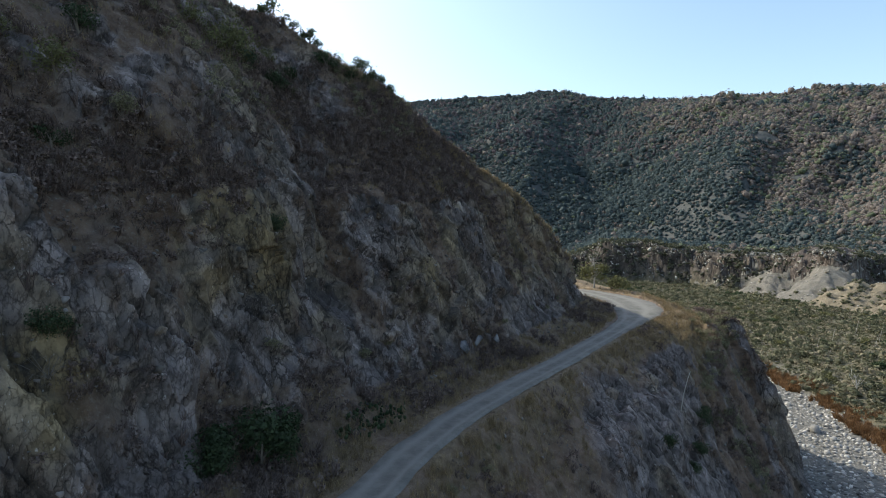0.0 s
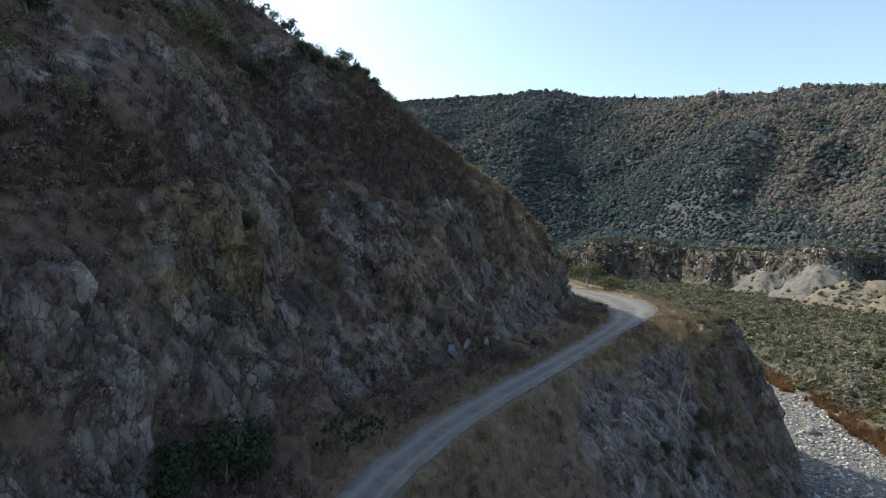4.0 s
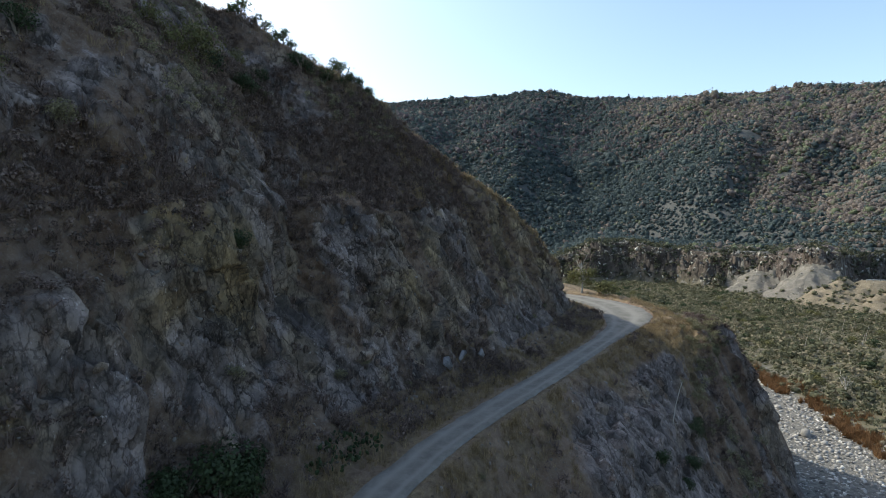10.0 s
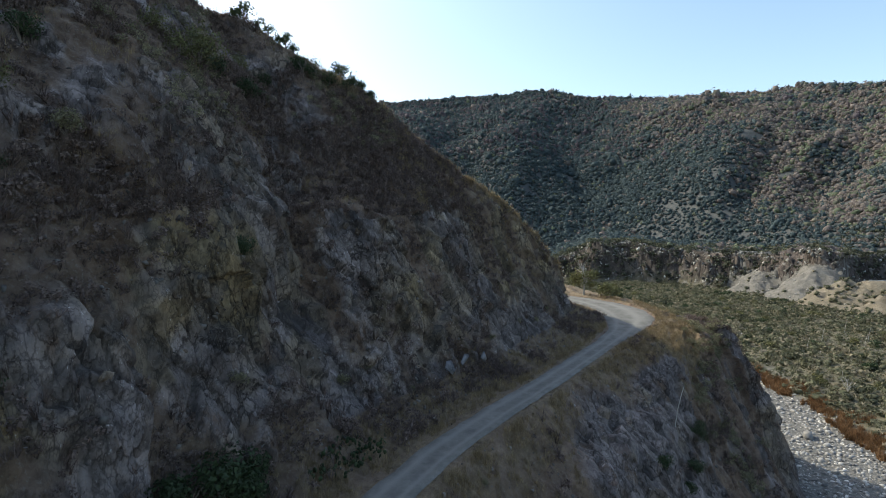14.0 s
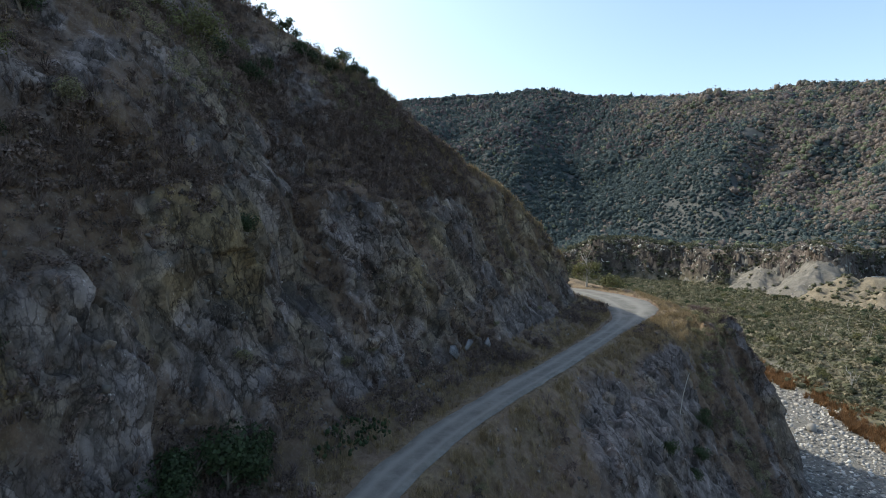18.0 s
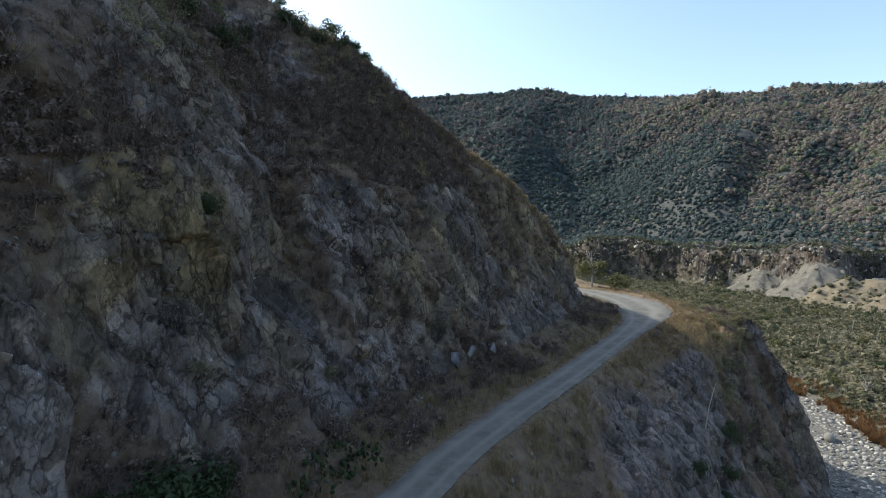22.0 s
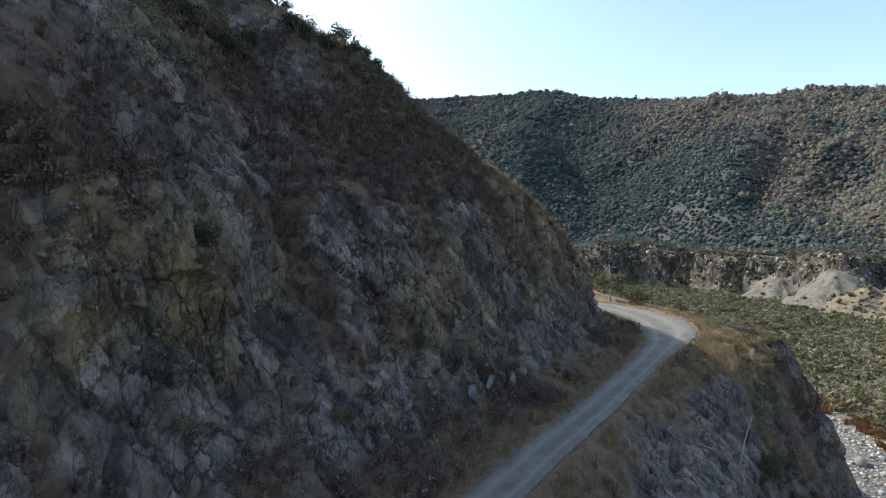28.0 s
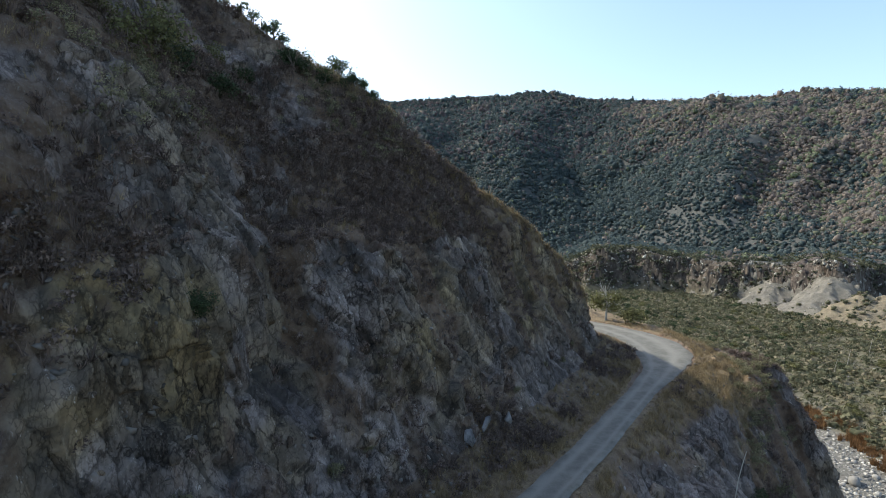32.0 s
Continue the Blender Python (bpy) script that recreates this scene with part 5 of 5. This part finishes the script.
def painted_rock():
    """The pale rock face by the road with sprayed loops of dark paint that cannot be read."""
    mat, tree, shader = material("dark_spray_paint", 0.6)
    shader.inputs["Base Color"].default_value = (0.05, 0.055, 0.07, 1)
    pale, ptree, pshader = material("pale_painted_rock", 0.8)
    tone = mix(ptree, noise_fac(ptree, 2.0, 6, 0.7, obj_coord(ptree)), (0.14, 0.135, 0.135), (0.23, 0.22, 0.22))
    ptree.links.new(tone, pshader.inputs["Base Color"])
    bump(ptree, pshader, noise_fac(ptree, 5.0, 7, 0.75, obj_coord(ptree), 0.2, 0.8), 0.7, 0.06)
    r = np.random.default_rng(31)
    for k, (s, z, size) in enumerate(((49.2, 22.6, 2.8), (53.0, 22.8, 1.9), (55.6, 22.6, 1.4))):
        p = hill_spot(s, z)
        root = tagged(new("painted_rock"), "pale rock face with dark sprayed scrawls" if k == 0 else "pale bare rock face beside the road", "rock")
        root.matrix_basis = pose(p[0] + 0.35, p[1] - 0.25, p[2] + 0.2, -18, 0, 55)
        v, f = stone_shape(np.random.default_rng(900 + k), 8, 1.0)
        part("face", (v * (1.25 * size, 0.55, size * 0.95), f), pale, root)
        if k == 0:
            for n in range(5):
                a = np.linspace(0, 2 * np.pi * 0.9, 12)
                cx, cz, rx, rz = -0.8 + 0.38 * n, 0.1 + 0.15 * r.normal(), 0.15, 0.3
                ring = np.stack([cx + rx * np.cos(a), np.full(12, -0.27), cz + rz * np.sin(a)], 1)
                inner = np.stack([cx + (rx - 0.06) * np.cos(a), np.full(12, -0.27), cz + (rz - 0.06) * np.sin(a)], 1)
                faces = [t for q in range(11) for t in ((q, q + 1, q + 13), (q, q + 13, q + 12))]
                part("scrawl", (np.concatenate([ring, inner]), np.array(faces)), mat, root)


painted_rock()


# ---------------------------------------------------------------- the old quarry
HEAP_POINTS = []


def heap(name, x, y, top, reach, mat, label, category, seed, ridge=(0.0, 0.0)):
    """A heap with its slopes at the angle of rest, rilled and uneven, lying on the valley floor."""
    a, k = np.meshgrid(np.linspace(0, 2 * np.pi, 73), np.linspace(0, 1, 26), indexing="ij")
    px, py = x + np.cos(a) * k * reach + ridge[0] * (1 - k), y + np.sin(a) * k * reach + ridge[1] * (1 - k)
    pts = np.stack([px.ravel(), py.ravel(), np.zeros(px.size)], 1)
    base = ground_height(px.ravel(), py.ravel())
    rill = fbm(np.stack([px.ravel() / 5, py.ravel() / 5, 0 * a.ravel() + seed], 1), 4, 500)
    z = base - 0.6 + (top - base + 0.6) * (1 - k.ravel()) ** 1.05 + (1.5 * rill + 0.5 * fbm(pts / 2, 3, 501)) * np.sin(np.pi * k.ravel())
    ob = new(name, sheet_mesh(name, np.stack([px.ravel(), py.ravel(), z], 1).reshape(73, 26, 3), False))
    ob.data.materials.append(mat)
    pick = rng.integers(0, 73, 190) * 26 + (25.9 * np.sqrt(rng.random(190))).astype(int)
    HEAP_POINTS.append(np.stack([px.ravel(), py.ravel(), z], 1)[pick])
    return tagged(ob, label, category)


heap("gravel_mound", 187.5, 298, 13.0, 20, GRAVEL, "pale fan of crushed gravel below the quarry bank", "gravel mound", 1, (2, 3))
heap("gravel_mound", 195.5, 267, 18.0, 25, GRAVEL, "tall pale gravel talus below the rock knoll", "gravel mound", 2, (3, 4))
heap("gravel_mound", 170, 331, 5.0, 14, GRAVEL, "low grey gravel mound at the foot of the bank", "gravel mound", 3, (2, 12))
heap("sand_mound", 195, 247, 13.5, 25, SAND, "sandy brush-dotted earth mound", "mound", 4, (5, 5))
heap("sand_mound", 203, 224, 12.0, 30, SAND, "sandy brush-dotted earth mound", "mound", 5, (10, 4))
heap("rock_knoll", 212, 292, 27.0, 20, GREY_ROCK, "broken pale rock knoll at the end of the bank", "rock", 6)
heap("rock_knoll", 262, 268, 27.0, 26, GREY_ROCK, "pale rock bluff above the terrace road", "rock", 7)


def mound_scrub():
    """Scrub that has seeded itself on the heaps."""
    shapes = [crown_blob(rng, 22, 0.17, 0.7) for _ in range(4)]
    at = np.concatenate([p if n in (3, 4) else p[:20] for n, p in enumerate(HEAP_POINTS)])
    v, f, tone = scatter(shapes, at - (0, 0, 0.1), rng.uniform(1.0, 3.4, len(at)), rng, 0.15)
    put("mound_scrub", raw_mesh("mound_scrub", v, f, True, tone=tone), SCRUB_LEAF, "olive scrub dotted over the earth and gravel mounds", "shrubs", "stuff")


mound_scrub()


def fan_stones():
    """Loose stones strewn over the gravel fans and mounds."""
    at = np.concatenate([p for p in HEAP_POINTS for _ in range(2)])
    at = at + np.stack([rng.normal(0, 0.8, len(at)), rng.normal(0, 0.8, len(at)), 0 * at[:, 0]], 1)
    v, f, tone = scatter(STONES, at, 0.3 + 1.1 * rng.random(len(at)) ** 3, rng, 0.8, (0.6, 1.2))
    put("fan_stones", raw_mesh("fan_stones", v, f, False, tone=tone), BANK_STONE, "loose broken stones on the gravel fans", "stones", "stuff")


fan_stones()


def terrace():
    """The embankment that carries the quarry's terrace road: a level top and slopes at the angle of rest."""
    u, w = np.meshgrid(np.linspace(-4, 70, 75), np.array([-26, -20, -14, -9, -5, -3.2, -1, 2, 5, 7, 12, 20]), indexing="ij")
    x, y = 206 + u * 0.909 + w * 0.417, 247 - u * 0.417 + w * 0.909
    pts = np.stack([x.ravel(), y.ravel(), 0 * x.ravel()], 1)
    fall = np.maximum(np.maximum(-w - 3.2, w - 6), 0) * 0.62 + 0.5 * np.maximum(-u, 0)
    z = 12.0 - fall + 0.5 * fbm(pts / 4, 3, 510).reshape(x.shape) * (fall > 0)
    ob = new("terrace", sheet_mesh("terrace", np.stack([x, y, z], -1), False))
    ob.data.materials.append(SAND)
    tagged(ob, "sandy embankment that carries the terrace road", "embankment", kind="structure")


terrace()


def guardrail():
    """A low rail on short white posts along the terrace road."""
    mat, tree, shader = material("galvanised_rail", 0.5, 0.6)
    shader.inputs["Base Color"].default_value = (0.55, 0.55, 0.53, 1)
    root = tagged(new("guardrail"), "weathered white guardrail on short posts along the terrace road", "guardrail")
    root.matrix_basis = Matrix.Translation((206, 247, 0))
    for n in range(16):
        x, y = n * 2.4 - 0.8, -n * 1.1 - 1.8
        z = 12.0
        post = tube([(x, y, z - 0.5), (x, y, z + 0.95)], [0.13, 0.13], 6)
        part("post", post, PALE_WOOD, root)
        if n:
            a, b = np.array([x - 2.4, y + 1.1, z + 0.8]), np.array([x, y, z + 0.8])
            up, out = np.array([0, 0, 0.16]), np.array([-0.05, -0.1, 0])
            v = np.array([a - up, a + up, b + up, b - up, a - up + out, a + up + out, b + up + out, b - up + out])
            f = np.array([(0, 1, 2), (0, 2, 3), (4, 6, 5), (4, 7, 6), (1, 5, 6), (1, 6, 2), (0, 3, 7), (0, 7, 4)])
            part("rail", (v, f), mat, root)


guardrail()


def valley_shrubs():
    """The larger single shrubs of the valley floor."""
    masters = [shrub(DARK_LEAF, 500, 0.05, 0.75, "rounded dark green shrub on the dry valley floor", seed=61), shrub(OLIVE_LEAF, 500, 0.05, 0.75, "rounded olive shrub on the dry valley floor", seed=62)]
    at = valley_points(900, lambda p, w, bank, mount: (w > 20) * (bank < 0.05) * (mount < 0.05) * 0.8 * clump(p, 22, 164, -0.3, 0.3), 110, 345)[:230]
    for n, p in enumerate(at):
        size = rng.uniform(2.0, 4.6)
        ob = copy_thing(masters[n % 3 // 2], Matrix())
        ob.matrix_basis = pose(*(p - (0, 0, 0.1 * size)), 0, 0, n * 47 % 360) @ Matrix.Diagonal((size, size, size, 1))
        tagged(ob, group="shrubs on the valley floor")
    tan = shrub(OLIVE_LEAF, 900, 0.035, 0.7, "wide tan-green bush beyond the bend of the road", "bush", 63)
    tan.matrix_basis = pose(*(hill_point(112, 34) - np.array((0, 0, 0.3))), 0, 0, 40) @ Matrix.Diagonal((7.5, 7.5, 6.0, 1))
    for ob in masters:
        for o in (*ob.children_recursive, ob):
            bpy.data.objects.remove(o)


valley_shrubs()
